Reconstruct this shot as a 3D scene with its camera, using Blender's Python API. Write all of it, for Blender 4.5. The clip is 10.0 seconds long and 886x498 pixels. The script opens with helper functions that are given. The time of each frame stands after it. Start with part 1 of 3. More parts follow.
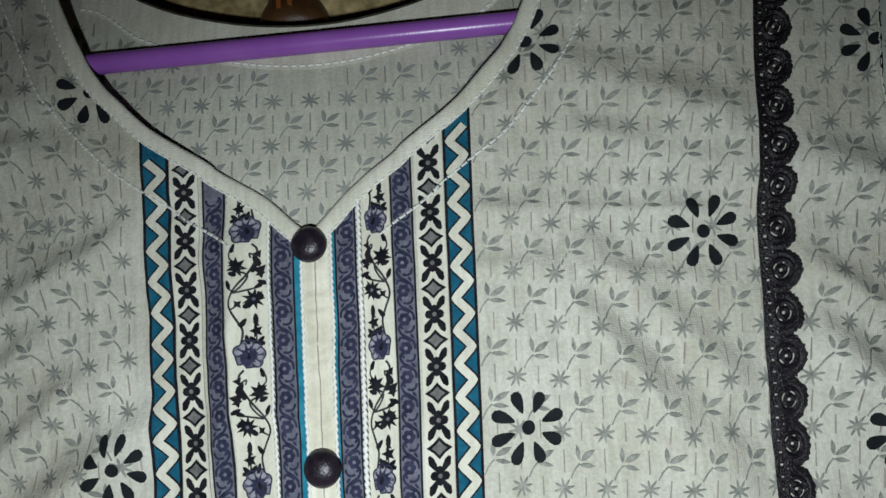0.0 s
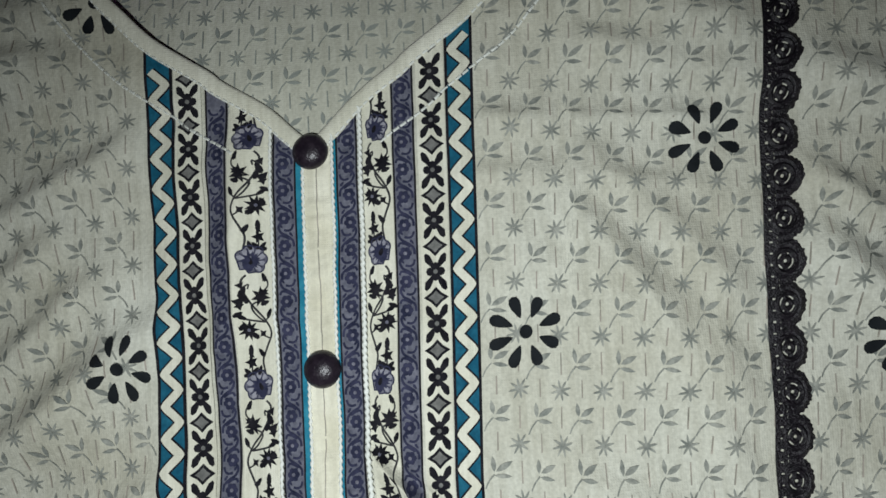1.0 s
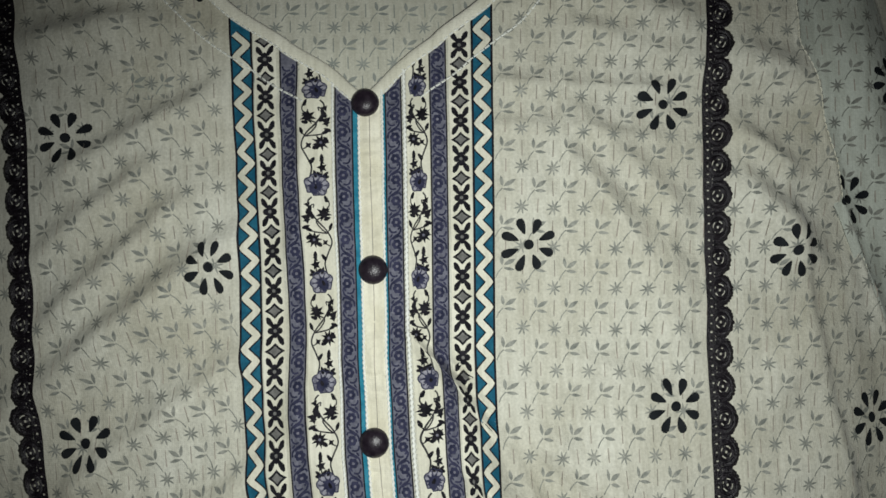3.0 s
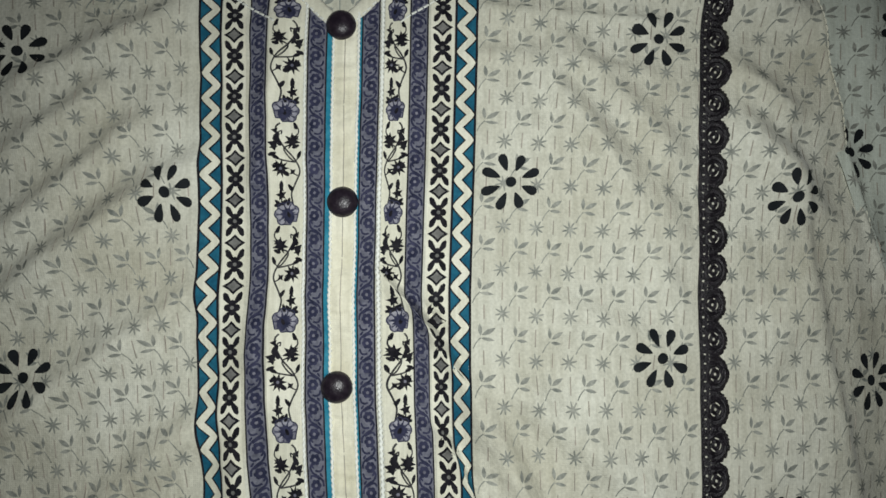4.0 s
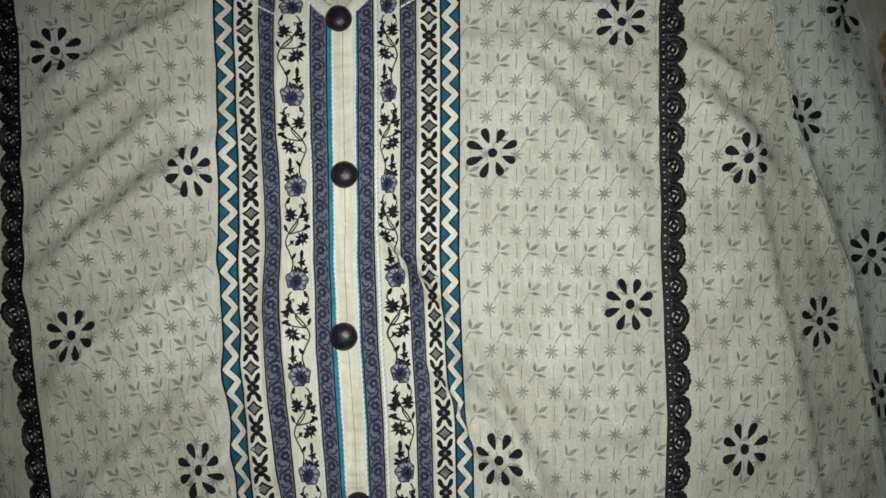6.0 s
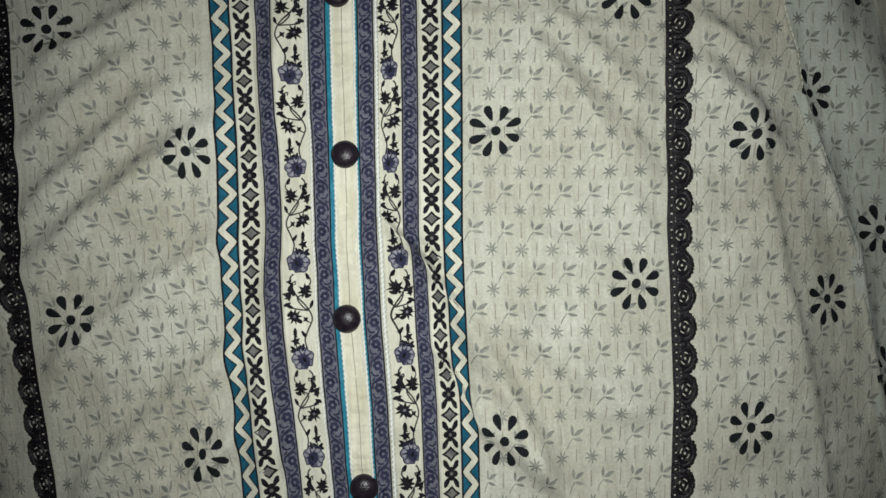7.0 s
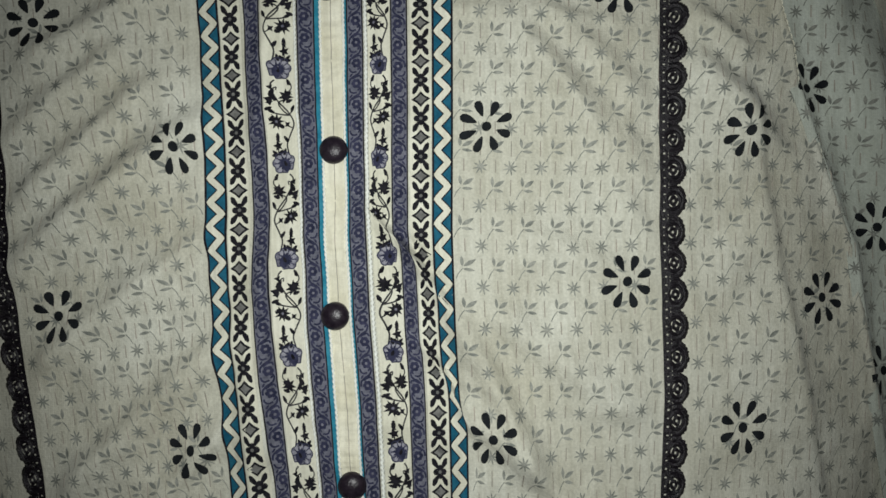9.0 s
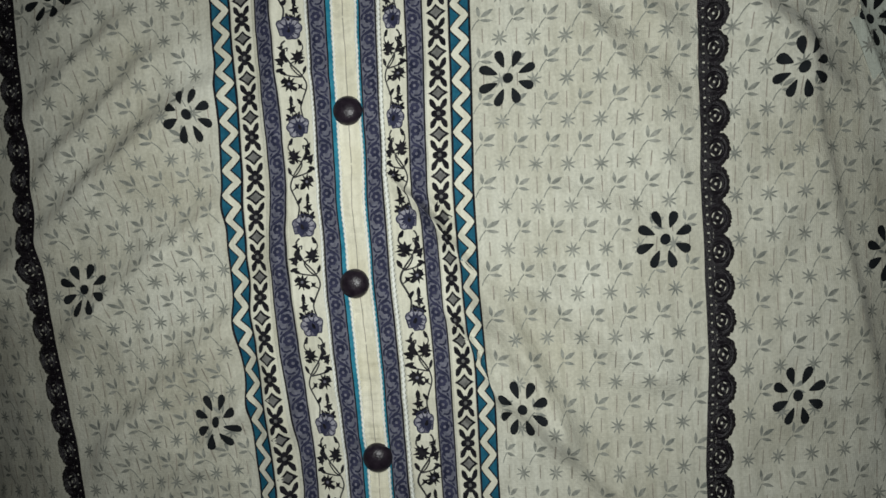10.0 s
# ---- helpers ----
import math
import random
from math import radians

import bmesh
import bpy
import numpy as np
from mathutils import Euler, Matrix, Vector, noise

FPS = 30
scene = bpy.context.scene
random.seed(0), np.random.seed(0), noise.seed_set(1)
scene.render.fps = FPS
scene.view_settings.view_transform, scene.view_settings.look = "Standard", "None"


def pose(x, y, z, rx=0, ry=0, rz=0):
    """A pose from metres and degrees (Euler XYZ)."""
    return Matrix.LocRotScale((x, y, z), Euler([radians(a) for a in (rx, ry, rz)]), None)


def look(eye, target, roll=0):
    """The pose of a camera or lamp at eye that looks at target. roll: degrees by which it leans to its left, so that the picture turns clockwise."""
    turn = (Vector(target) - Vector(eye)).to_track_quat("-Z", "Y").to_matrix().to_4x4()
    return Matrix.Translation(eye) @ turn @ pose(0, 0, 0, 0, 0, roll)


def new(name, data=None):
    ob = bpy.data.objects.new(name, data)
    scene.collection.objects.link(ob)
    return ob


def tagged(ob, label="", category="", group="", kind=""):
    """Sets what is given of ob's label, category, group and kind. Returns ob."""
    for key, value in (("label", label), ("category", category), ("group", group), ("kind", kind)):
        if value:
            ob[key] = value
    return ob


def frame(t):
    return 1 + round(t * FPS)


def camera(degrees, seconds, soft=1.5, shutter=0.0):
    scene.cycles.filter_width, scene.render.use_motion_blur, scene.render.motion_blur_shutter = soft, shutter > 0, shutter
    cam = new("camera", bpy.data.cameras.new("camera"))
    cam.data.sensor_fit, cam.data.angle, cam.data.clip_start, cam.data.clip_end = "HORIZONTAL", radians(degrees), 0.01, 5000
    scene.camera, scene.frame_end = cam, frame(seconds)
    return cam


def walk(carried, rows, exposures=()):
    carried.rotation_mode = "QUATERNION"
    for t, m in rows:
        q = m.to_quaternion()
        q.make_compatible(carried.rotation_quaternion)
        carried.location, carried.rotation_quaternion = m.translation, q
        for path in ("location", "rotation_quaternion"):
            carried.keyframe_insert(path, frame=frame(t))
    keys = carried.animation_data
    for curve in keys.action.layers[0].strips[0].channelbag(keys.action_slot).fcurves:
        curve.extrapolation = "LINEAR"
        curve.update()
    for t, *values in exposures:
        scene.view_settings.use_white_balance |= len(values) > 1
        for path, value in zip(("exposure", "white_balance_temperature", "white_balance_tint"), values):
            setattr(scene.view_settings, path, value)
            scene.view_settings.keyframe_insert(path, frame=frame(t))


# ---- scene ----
cam = camera(74.0, 10.0, soft=1.55)
# seconds, x, y, z, pitch from straight down, roll, yaw
ROWS = [
    (0.0, 0.0551, -0.1866, 1.3748, 96.13, 4.66, 4.08),
    (0.5, 0.0663, -0.1833, 1.3624, 97.01, 4.20, 6.63),
    (1.0, 0.0562, -0.1851, 1.3493, 94.86, 4.03, 4.96),
    (1.5, 0.0540, -0.1950, 1.3508, 93.21, 4.86, 5.89),
    (2.0, 0.0431, -0.2251, 1.3380, 97.12, 2.94, 4.85),
    (2.5, 0.0374, -0.2410, 1.3381, 94.13, 2.34, 2.40),
    (3.0, 0.0297, -0.2410, 1.3185, 94.46, 2.83, 0.20),
    (4.5, 0.0462, -0.2156, 1.2905, 95.15, -0.16, 0.15),
    (5.0, 0.0591, -0.2280, 1.2913, 94.05, 1.73, 3.63),
    (5.5, 0.0671, -0.2399, 1.2796, 94.85, 2.06, 3.14),
    (6.0, 0.0434, -0.2507, 1.2763, 94.60, 2.40, 0.53),
    (7.5, 0.0396, -0.2457, 1.2740, 91.90, 3.09, 0.42),
    (8.0, 0.0363, -0.2516, 1.2699, 91.26, 3.25, 0.13),
    (8.5, 0.0417, -0.2445, 1.2635, 93.27, 2.86, -0.59),
    (9.0, 0.0475, -0.2446, 1.2771, 92.26, 2.74, 0.82),
    (9.5, 0.0627, -0.2470, 1.2815, 90.25, 2.51, 5.20),
    (10.0, 0.0573, -0.2315, 1.2692, 90.76, 4.21, 5.63),
]
EXPOSURES = [(0.0, 0.1, 5900, 10), (0.5, 0.14, 5950, 10), (1.0, -0.05, 6080, 10), (1.5, -0.25, 6250, 10), (2.0, 0.0, 6400, 10), (2.5, 0.05, 6400, 10),
             (3.0, 0.0, 6400, 10), (4.5, -0.02, 6350, 10), (5.0, -0.22, 6350, 10), (5.5, -0.12, 6350, 10), (6.0, -0.02, 6400, 10), (7.5, 0.0, 6400, 10),
             (8.0, -0.12, 6400, 10), (8.5, -0.1, 6400, 10), (9.0, -0.08, 6400, 10), (9.5, 0.03, 6400, 10), (10.0, -0.15, 6400, 10)]
walk(cam, [(t, pose(*p)) for t, *p in ROWS], EXPOSURES)

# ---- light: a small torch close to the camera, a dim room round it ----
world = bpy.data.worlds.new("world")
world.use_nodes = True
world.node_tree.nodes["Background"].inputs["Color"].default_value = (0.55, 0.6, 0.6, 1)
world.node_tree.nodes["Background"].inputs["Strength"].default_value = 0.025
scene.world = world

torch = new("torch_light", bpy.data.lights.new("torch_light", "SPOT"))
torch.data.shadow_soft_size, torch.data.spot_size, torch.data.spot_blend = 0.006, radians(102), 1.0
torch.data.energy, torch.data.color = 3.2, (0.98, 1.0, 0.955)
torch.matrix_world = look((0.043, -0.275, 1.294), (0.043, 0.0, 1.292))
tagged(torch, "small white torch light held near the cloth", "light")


# ---- materials ----
def ramp(n, stops):
    r = n.new("ShaderNodeValToRGB")
    while len(r.color_ramp.elements) < len(stops):
        r.color_ramp.elements.new(0.5)
    for e, (p, c) in zip(r.color_ramp.elements, stops):
        e.position, e.color = p, (*c, 1)
    return r


def material(name, low, high, rough=0.85, scale=40.0, weave=0.0, bump=0.1, bump_scale=900.0, metallic=0.0, sheen=0.0, grain=0.0, gloss=0.15):
    """Colour between low and high by a soft stain; weave: threads in x and z; bump: fine relief."""
    m = bpy.data.materials.new(name)
    m.use_nodes = True
    t, n = m.node_tree, m.node_tree.nodes
    b = n["Principled BSDF"]
    b.inputs["Roughness"].default_value, b.inputs["Metallic"].default_value = rough, metallic
    b.inputs["Sheen Weight"].default_value = sheen
    b.inputs["Specular IOR Level"].default_value = gloss
    co = n.new("ShaderNodeTexCoord")
    big = n.new("ShaderNodeTexNoise")
    big.inputs["Scale"].default_value, big.inputs["Detail"].default_value = scale, 5
    t.links.new(co.outputs["Object"], big.inputs["Vector"])
    fine = n.new("ShaderNodeTexNoise")
    fine.inputs["Scale"].default_value, fine.inputs["Detail"].default_value = bump_scale, 3
    t.links.new(co.outputs["Object"], fine.inputs["Vector"])
    r = ramp(n, [(0.3, low), (0.72, high)])
    t.links.new(big.outputs["Fac"], r.inputs["Fac"])
    col, height = r.outputs["Color"], fine.outputs["Fac"]
    if grain:
        mix = n.new("ShaderNodeMix")
        mix.data_type, mix.blend_type = "RGBA", "MULTIPLY"
        mix.inputs["Factor"].default_value = grain
        g = ramp(n, [(0.35, (0.45, 0.45, 0.45)), (0.65, (1, 1, 1))])
        t.links.new(fine.outputs["Fac"], g.inputs["Fac"])
        t.links.new(col, mix.inputs["A"])
        t.links.new(g.outputs["Color"], mix.inputs["B"])
        col = mix.outputs["Result"]
    if weave:
        add = None
        for axis in ("X", "Z"):
            w = n.new("ShaderNodeTexWave")
            w.bands_direction = axis
            w.inputs["Scale"].default_value, w.inputs["Distortion"].default_value = 420, 1.2
            w.inputs["Detail"].default_value, w.inputs["Detail Scale"].default_value = 1, 0.3
            t.links.new(co.outputs["Object"], w.inputs["Vector"])
            if add is None:
                add = w.outputs["Fac"]
            else:
                s = n.new("ShaderNodeMath")
                s.operation = "MULTIPLY"
                t.links.new(add, s.inputs[0])
                t.links.new(w.outputs["Fac"], s.inputs[1])
                add = s.outputs[0]
        s = n.new("ShaderNodeMath")
        s.operation = "MULTIPLY_ADD"
        s.inputs[1].default_value = weave
        t.links.new(add, s.inputs[0])
        t.links.new(fine.outputs["Fac"], s.inputs[2])
        height = s.outputs[0]
    if weave:
        # slubs: faint streaks along the warp
        mp = n.new("ShaderNodeMapping")
        mp.inputs["Scale"].default_value = (1, 1, 0.05)
        t.links.new(co.outputs["Object"], mp.inputs["Vector"])
        slub = n.new("ShaderNodeTexNoise")
        slub.inputs["Scale"].default_value, slub.inputs["Detail"].default_value = 480, 3
        t.links.new(mp.outputs["Vector"], slub.inputs["Vector"])
        g = ramp(n, [(0.36, (0.87, 0.865, 0.85)), (0.6, (1, 1, 1))])
        t.links.new(slub.outputs["Fac"], g.inputs["Fac"])
        mix = n.new("ShaderNodeMix")
        mix.data_type, mix.blend_type = "RGBA", "MULTIPLY"
        mix.inputs["Factor"].default_value = 1.0
        t.links.new(col, mix.inputs["A"])
        t.links.new(g.outputs["Color"], mix.inputs["B"])
        col = mix.outputs["Result"]
    t.links.new(col, b.inputs["Base Color"])
    bp = n.new("ShaderNodeBump")
    bp.inputs["Strength"].default_value, bp.inputs["Distance"].default_value = bump, 0.0006
    t.links.new(height, bp.inputs["Height"])
    t.links.new(bp.outputs["Normal"], b.inputs["Normal"])
    return m


CLOTH = material("cream_cotton", (0.555, 0.54, 0.435), (0.72, 0.725, 0.635), 0.9, 19, weave=0.22, bump=0.5, sheen=0.15, grain=0.28)
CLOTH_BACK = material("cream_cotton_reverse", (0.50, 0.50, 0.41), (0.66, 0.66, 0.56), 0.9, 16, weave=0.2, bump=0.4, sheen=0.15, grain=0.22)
# same cotton as the front; the sleeve's cooler, bluer light is mixed into its colour
SLEEVE_COOL_LIT = material("cool_lit_sleeve_cotton", (0.52, 0.56, 0.49), (0.68, 0.73, 0.65), 0.9, 16, weave=0.2, bump=0.4, sheen=0.15, grain=0.22)
BINDING = material("plain_cream_cotton", (0.68, 0.67, 0.54), (0.82, 0.81, 0.69), 0.85, 40, weave=0.3, bump=0.45, sheen=0.2, grain=0.15)
PLACKET = material("crinkled_cream_cotton", (0.73, 0.70, 0.535), (0.86, 0.84, 0.70), 0.85, 55, weave=0.25, bump=0.45, sheen=0.2, grain=0.12)
GREY_INK = material("grey_print", (0.19, 0.205, 0.185), (0.41, 0.415, 0.365), 0.9, 380, bump=0.3, grain=0.35)
FAINT_INK = material("faint_grey_print", (0.22, 0.24, 0.22), (0.34, 0.36, 0.32), 0.9, 120, bump=0.3)
PINK_INK = material("pale_bar_print", (0.26, 0.25, 0.21), (0.42, 0.37, 0.32), 0.9, 150, bump=0.3)
BLACK_INK = material("black_print", (0.007, 0.009, 0.011), (0.018, 0.021, 0.024), 0.88, 150, bump=0.4)
NAVY_INK = material("navy_print", (0.018, 0.021, 0.046), (0.05, 0.052, 0.098), 0.88, 320, bump=0.3, grain=0.3)
LAVENDER = material("lavender_print", (0.108, 0.112, 0.15), (0.205, 0.208, 0.255), 0.88, 300, bump=0.3, grain=0.5)
SOOT_INK = material("soot_print", (0.005, 0.005, 0.008), (0.02, 0.019, 0.024), 0.88, 330, bump=0.3)
VINE_INK = material("dark_stem_print", (0.022, 0.022, 0.026), (0.07, 0.07, 0.07), 0.88, 330, bump=0.3, grain=0.4)
STEM_INK = material("grey_stem_print", (0.12, 0.12, 0.115), (0.24, 0.24, 0.225), 0.88, 330, bump=0.3, grain=0.4)
MID_INK = material("mid_grey_print", (0.115, 0.115, 0.155), (0.235, 0.232, 0.28), 0.88, 330, bump=0.3, grain=0.5)
PALE_INK = material("pale_petal_print", (0.25, 0.25, 0.30), (0.40, 0.395, 0.44), 0.88, 330, bump=0.3, grain=0.4)
TEAL_INK = material("teal_print", (0.008, 0.085, 0.15), (0.022, 0.145, 0.225), 0.85, 200, bump=0.3, grain=0.4)
TEAL_CORD = material("teal_cord", (0.012, 0.16, 0.25), (0.04, 0.26, 0.36), 0.6, 300, bump=0.5)
WHITE_CORD = material("white_cord", (0.74, 0.76, 0.70), (0.84, 0.86, 0.80), 0.5, 300, bump=0.4)
DARK_EDGE = material("dark_edge_line", (0.035, 0.033, 0.022), (0.09, 0.085, 0.06), 0.8, 300, bump=0.4)
LACE = material("black_lace", (0.003, 0.0025, 0.004), (0.015, 0.011, 0.016), 0.42, 700, bump=1.0, bump_scale=1500, gloss=0.5)
BUTTON = material("dark_button", (0.012, 0.008, 0.014), (0.030, 0.022, 0.031), 0.32, 500, bump=0.3, bump_scale=1400, grain=0.5, gloss=0.4)
PURPLE = material("purple_plastic", (0.30, 0.10, 0.46), (0.35, 0.13, 0.52), 0.28, 60, bump=0.05, gloss=0.5)
GOLD = material("gold_flecked_wall", (0.24, 0.18, 0.07), (0.62, 0.50, 0.25), 0.5, 130, bump=0.9, bump_scale=260, grain=0.5, gloss=0.4)
BROWN = material("brown_wood", (0.05, 0.022, 0.008), (0.11, 0.05, 0.016), 0.45, 90, bump=0.3, gloss=0.5)
ORANGE = material("orange_mark", (0.20, 0.06, 0.012), (0.26, 0.09, 0.02), 0.6, 90)
ROOM = material("room_plaster", (0.40, 0.36, 0.26), (0.50, 0.45, 0.34), 0.9, 4, bump=0.2, bump_scale=120)
FLOOR = material("room_floor", (0.22, 0.20, 0.17), (0.30, 0.27, 0.23), 0.6, 6, bump=0.1, bump_scale=60)


# ---- mesh helpers ----
MM = 0.001


def mesh_object(name, verts, faces, mat, parent=None, smooth=False, label=""):
    me = bpy.data.meshes.new(name)
    me.from_pydata([tuple(v) for v in verts], [], faces)
    me.materials.append(mat)
    if smooth:
        me.polygons.foreach_set("use_smooth", [True] * len(me.polygons))
    me.update()
    ob = new(name, me)
    if parent is not None:
        ob.parent = parent
    if label:
        ob["label"] = label
    return ob


class Pile:
    """Collects polygons of one mesh."""

    def __init__(self):
        self.v, self.f = [], []

    def add(self, verts, faces):
        k = len(self.v)
        self.v += verts
        self.f += [tuple(i + k for i in f) for f in faces]


# ---- the cloth: pattern place (u, v) in mm from the top button, to its place in the room ----
def soft(x):
    return math.exp(-x * x)


def ridge(u, v, a, b, width, height, lean=0.0):
    """A soft fold from a to b; lean > 0 makes its right side steeper."""
    ax, ay = a
    dx, dy = b[0] - ax, b[1] - ay
    n = math.hypot(dx, dy)
    s = ((u - ax) * dx + (v - ay) * dy) / (n * n)
    d = ((u - ax) * dy - (v - ay) * dx) / n
    ends = 1.0
    if s < 0:
        ends = soft(s * n / (width * 2.2))
    elif s > 1:
        ends = soft((s - 1) * n / (width * 2.2))
    w = width * (1 - lean if d < 0 else 1 + lean)
    return height * ends * soft(d / w)


NECK_U = [0, 5.5, 14.5, 29, 34, 51, 62, 66.5, 72, 80, 85]
NECK_V = [3, 8, 16.8, 26.6, 31, 43.6, 56, 62, 73, 97, 130]


def neck(u):
    return float(np.interp(abs(u), NECK_U, NECK_V))


CENTRE_V = [-420, -210, -177, -145, -105, -60, -10, 40, 140]
CENTRE_X = [2, 0.3, -0.1, -1.6, -2.2, -1.1, -0.2, 0, 0]
WIDE_V = [-420, -217, -164, -140, -90, 0, 67, 140]
WIDE = [0.80, 0.868, 0.912, 0.928, 0.955, 1, 1.055, 1.1]


def scale_at(v):
    return float(np.interp(v, WIDE_V, WIDE))


def upper_tuck(v):
    return float(np.interp(v, [-170, -140, -130, -122, -116, -108, -98, -80], [110, 53, 46, 41.2, 35.7, 28.4, 18, -10]))


def lower_tuck(v):
    return float(np.interp(v, [-230, -200, -182, -173, -165, -158, -150, -130], [110, 66, 55, 50.5, 46, 41.2, 30, -10]))


def step(x):
    return 1 / (1 + math.exp(min(60.0, max(-60.0, x))))


def side_shift(u, v):
    """How far threads are pulled sideways."""
    w = 1.1 * math.sin(v / 21 + u / 40) * soft((u + 28) / 26) * 0.8
    # two tucks that run down across the bands: what lies below them is pulled outwards
    span = step((19 - u) / 1.5) * step((u - 60) / 1.5)
    w += span * (float(np.interp(u, [26, 33, 41, 55], [3.5, 3.1, 1.7, 0])) * step((u - upper_tuck(v)) / 1.2)
                 + float(np.interp(u, [30, 36, 41, 55], [0, 0.8, 1.9, 3.2])) * step((u - lower_tuck(v)) / 1.2) - 1.1)
    return w


FOLDS = [
    ((20, -100), (35, -115.5), 3.2, 1.25, 0.3),
    ((35, -115.5), (49, -134), 3.2, 1.15, 0.3),
    ((41, -158), (56, -184), 3.4, 1.0, 0.3),
    ((25, -98), (39, -113.5), 2.6, -0.9, 0.0),
    ((39, -113.5), (52, -131), 2.6, -0.9, 0.0),
    ((45, -156), (60, -181), 2.8, -0.7, 0.0),
    # left shoulder: a hollow above a sharp edge
    ((-150, 50), (-66, 48), 9, -0.7, 0.0),
    ((-140, 37), (-78, 38), 6, 0.4, 0.0),
    ((-41, -150), (-46, -240), 6.0, 1.8, 0.2),
    ((-30, -120), (-36, -190), 5, 1.8, 0.3),
    ((-22, 0), (-30, -60), 6, 1.4, 0.2),
    # left panel: soft folds that run up towards the yoke
    ((-165, -128), (-68, -62), 8, 3.0, 0.1),
    ((-140, -88), (-88, -46), 6, 2.0, 0.1),
    ((-128, -150), (-62, -108), 6, 2.2, -0.1),
    ((-140, -58), (-98, -28), 6, 1.8, 0.0),
    ((-124, -200), (-62, -156), 7, 2.6, 0.1),
    ((-106, -226), (-60, -188), 5, 1.9, -0.1),
    ((-120, -20), (-72, 4), 6, 1.6, 0.1),
    ((-150, 30), (-104, 40), 7, 1.6, 0.1),
    ((-160, 66), (-104, 58), 7, 1.6, 0.2),
    # right panel: folds that run down to the lace
    ((60, 6), (122, 0), 3.2, 0.8, 0.2),
    ((62, -12), (120, -20), 3.5, 0.7, 0.2),
    ((92, -12), (130, -50), 6, 1.6, 0.0),
    ((84, -26), (134, -84), 7, 2.4, -0.1),
    ((102, -52), (136, -106), 6, 1.9, 0.1),
    ((74, -40), (104, -74), 6, 1.3, 0.0),
    ((90, -110), (128, -128), 6, 1.2, 0.0),
    ((78, -146), (126, -180), 7, 2.2, 0.0),
    ((58, -148), (84, -196), 6, 2.8, 0.1),
    ((64, -186), (112, -226), 6, 2.2, -0.1),
    ((90, 45), (138, 26), 9, 2.2, 0.0),
    ((96, 24), (140, 10), 6, 1.6, 0.0),
    # side and armhole
    ((160, 10), (188, -2), 9, 3.0, 0.0),
    ((162, -46), (182, -62), 8, 3.0, 0.0),
    ((156, -20), (176, -34), 5, 2.0, 0.0),
]


def side_crease(v):
    return float(np.interp(v, [-330, -180, -145, -112, -85, -58, -42, 60], [210, 195, 191, 186.5, 183, 180.5, 177, 172]))


def armhole(v):
    return float(np.interp(v, [-330, -120, -78, -62, -45, -27, -5, 19, 47, 96, 130], [246, 226, 212, 207, 201.5, 196, 190, 186.5, 188, 193, 196]))


def rise(u, v):
    """How far the cloth stands towards the viewer, mm."""
    h = 2.3 * sum(ridge(u, v, a, b, w, k, l) for a, b, w, k, l in FOLDS)
    p = Vector((u * 0.016, v * 0.016, 3.1))
    h += 2.2 * noise.noise(p) + 1.5 * noise.noise(p * 2.6) + 0.75 * noise.noise(p * 4.3) + 0.42 * noise.noise(p * 6.5) + 0.13 * noise.noise(p * 17.0)
    h += 0.9 * noise.noise(Vector((u * 0.014, v * 0.06, 1.3))) + 0.35 * noise.noise(Vector((u * 0.03, v * 0.13, 5.3)))
    q = Vector((u * 0.022 + 0.012 * v, v * 0.03 - 0.008 * u, 7.7))
    h += 1.5 * (1 - min(1.0, abs(noise.noise(q)) * 3.2)) ** 2 * (0.5 + 0.5 * noise.noise(q * 0.5))
    h *= 1 - 0.65 * soft((abs(u) - 147) / 13)
    d = v - neck(u) + 20
    if d > 0 and abs(u) < 86:
        h *= max(0.25, 1 - d / 22)
    out = abs(u) - 135
    if out > 0:
        h -= out * out / (260 if u < 0 else 1500)
    if u > 150:
        x = u * scale_at(v)
        # the crease that runs down the side, and the armhole beyond which the cloth turns back
        c, k = x - side_crease(v), min(1.0, max(0.0, (-34 - v) / 22))
        h -= k * (3.0 / (1 + math.exp(-max(-40.0, c) / 1.2)) + 0.2 * min(max(c, 0.0), 26.0))
        e = x - armhole(v)
        h += 1.0 * soft((e + 1.2) / 1.8) - 22 / (1 + math.exp(-max(-40.0, e - 2.5) / 0.9))
    h -= 9 * soft(u / 40) * (1 / (1 + math.exp(-(v - 14) / 16))) * 0.25
    return h


def drape(u, v, up=0.0):
    s = scale_at(v)
    x = np.interp(v, CENTRE_V, CENTRE_X) + u * s + side_shift(u, v)
    return (float(x) * MM, -(rise(u, v) + up) * MM, 1.4 + v * MM)


def top_edge(u):
    a = abs(u)
    return neck(u) if a < 85 else 130 - (a - 85) * 0.3


BOTTOM = -330.0


def sheet(pile, u0, u1, up, nu, low=BOTTOM, top=top_edge, step=1.1, place=drape, drop=0.0):
    """A strip of cloth between u0 and u1, from low up to the edge."""
    us = [u0 + (u1 - u0) * i / nu for i in range(nu + 1)]
    rows_n = int((60 - low) / step)
    verts, faces = [], []
    for u in us:
        hi = top(u) - drop
        for j in range(rows_n + 1):
            verts.append(place(u, low + (hi - low) * j / rows_n, up))
    for i in range(nu):
        for j in range(rows_n):
            a = i * (rows_n + 1) + j
            faces.append((a, a + rows_n + 1, a + rows_n + 2, a + 1))
    pile.add(verts, faces)


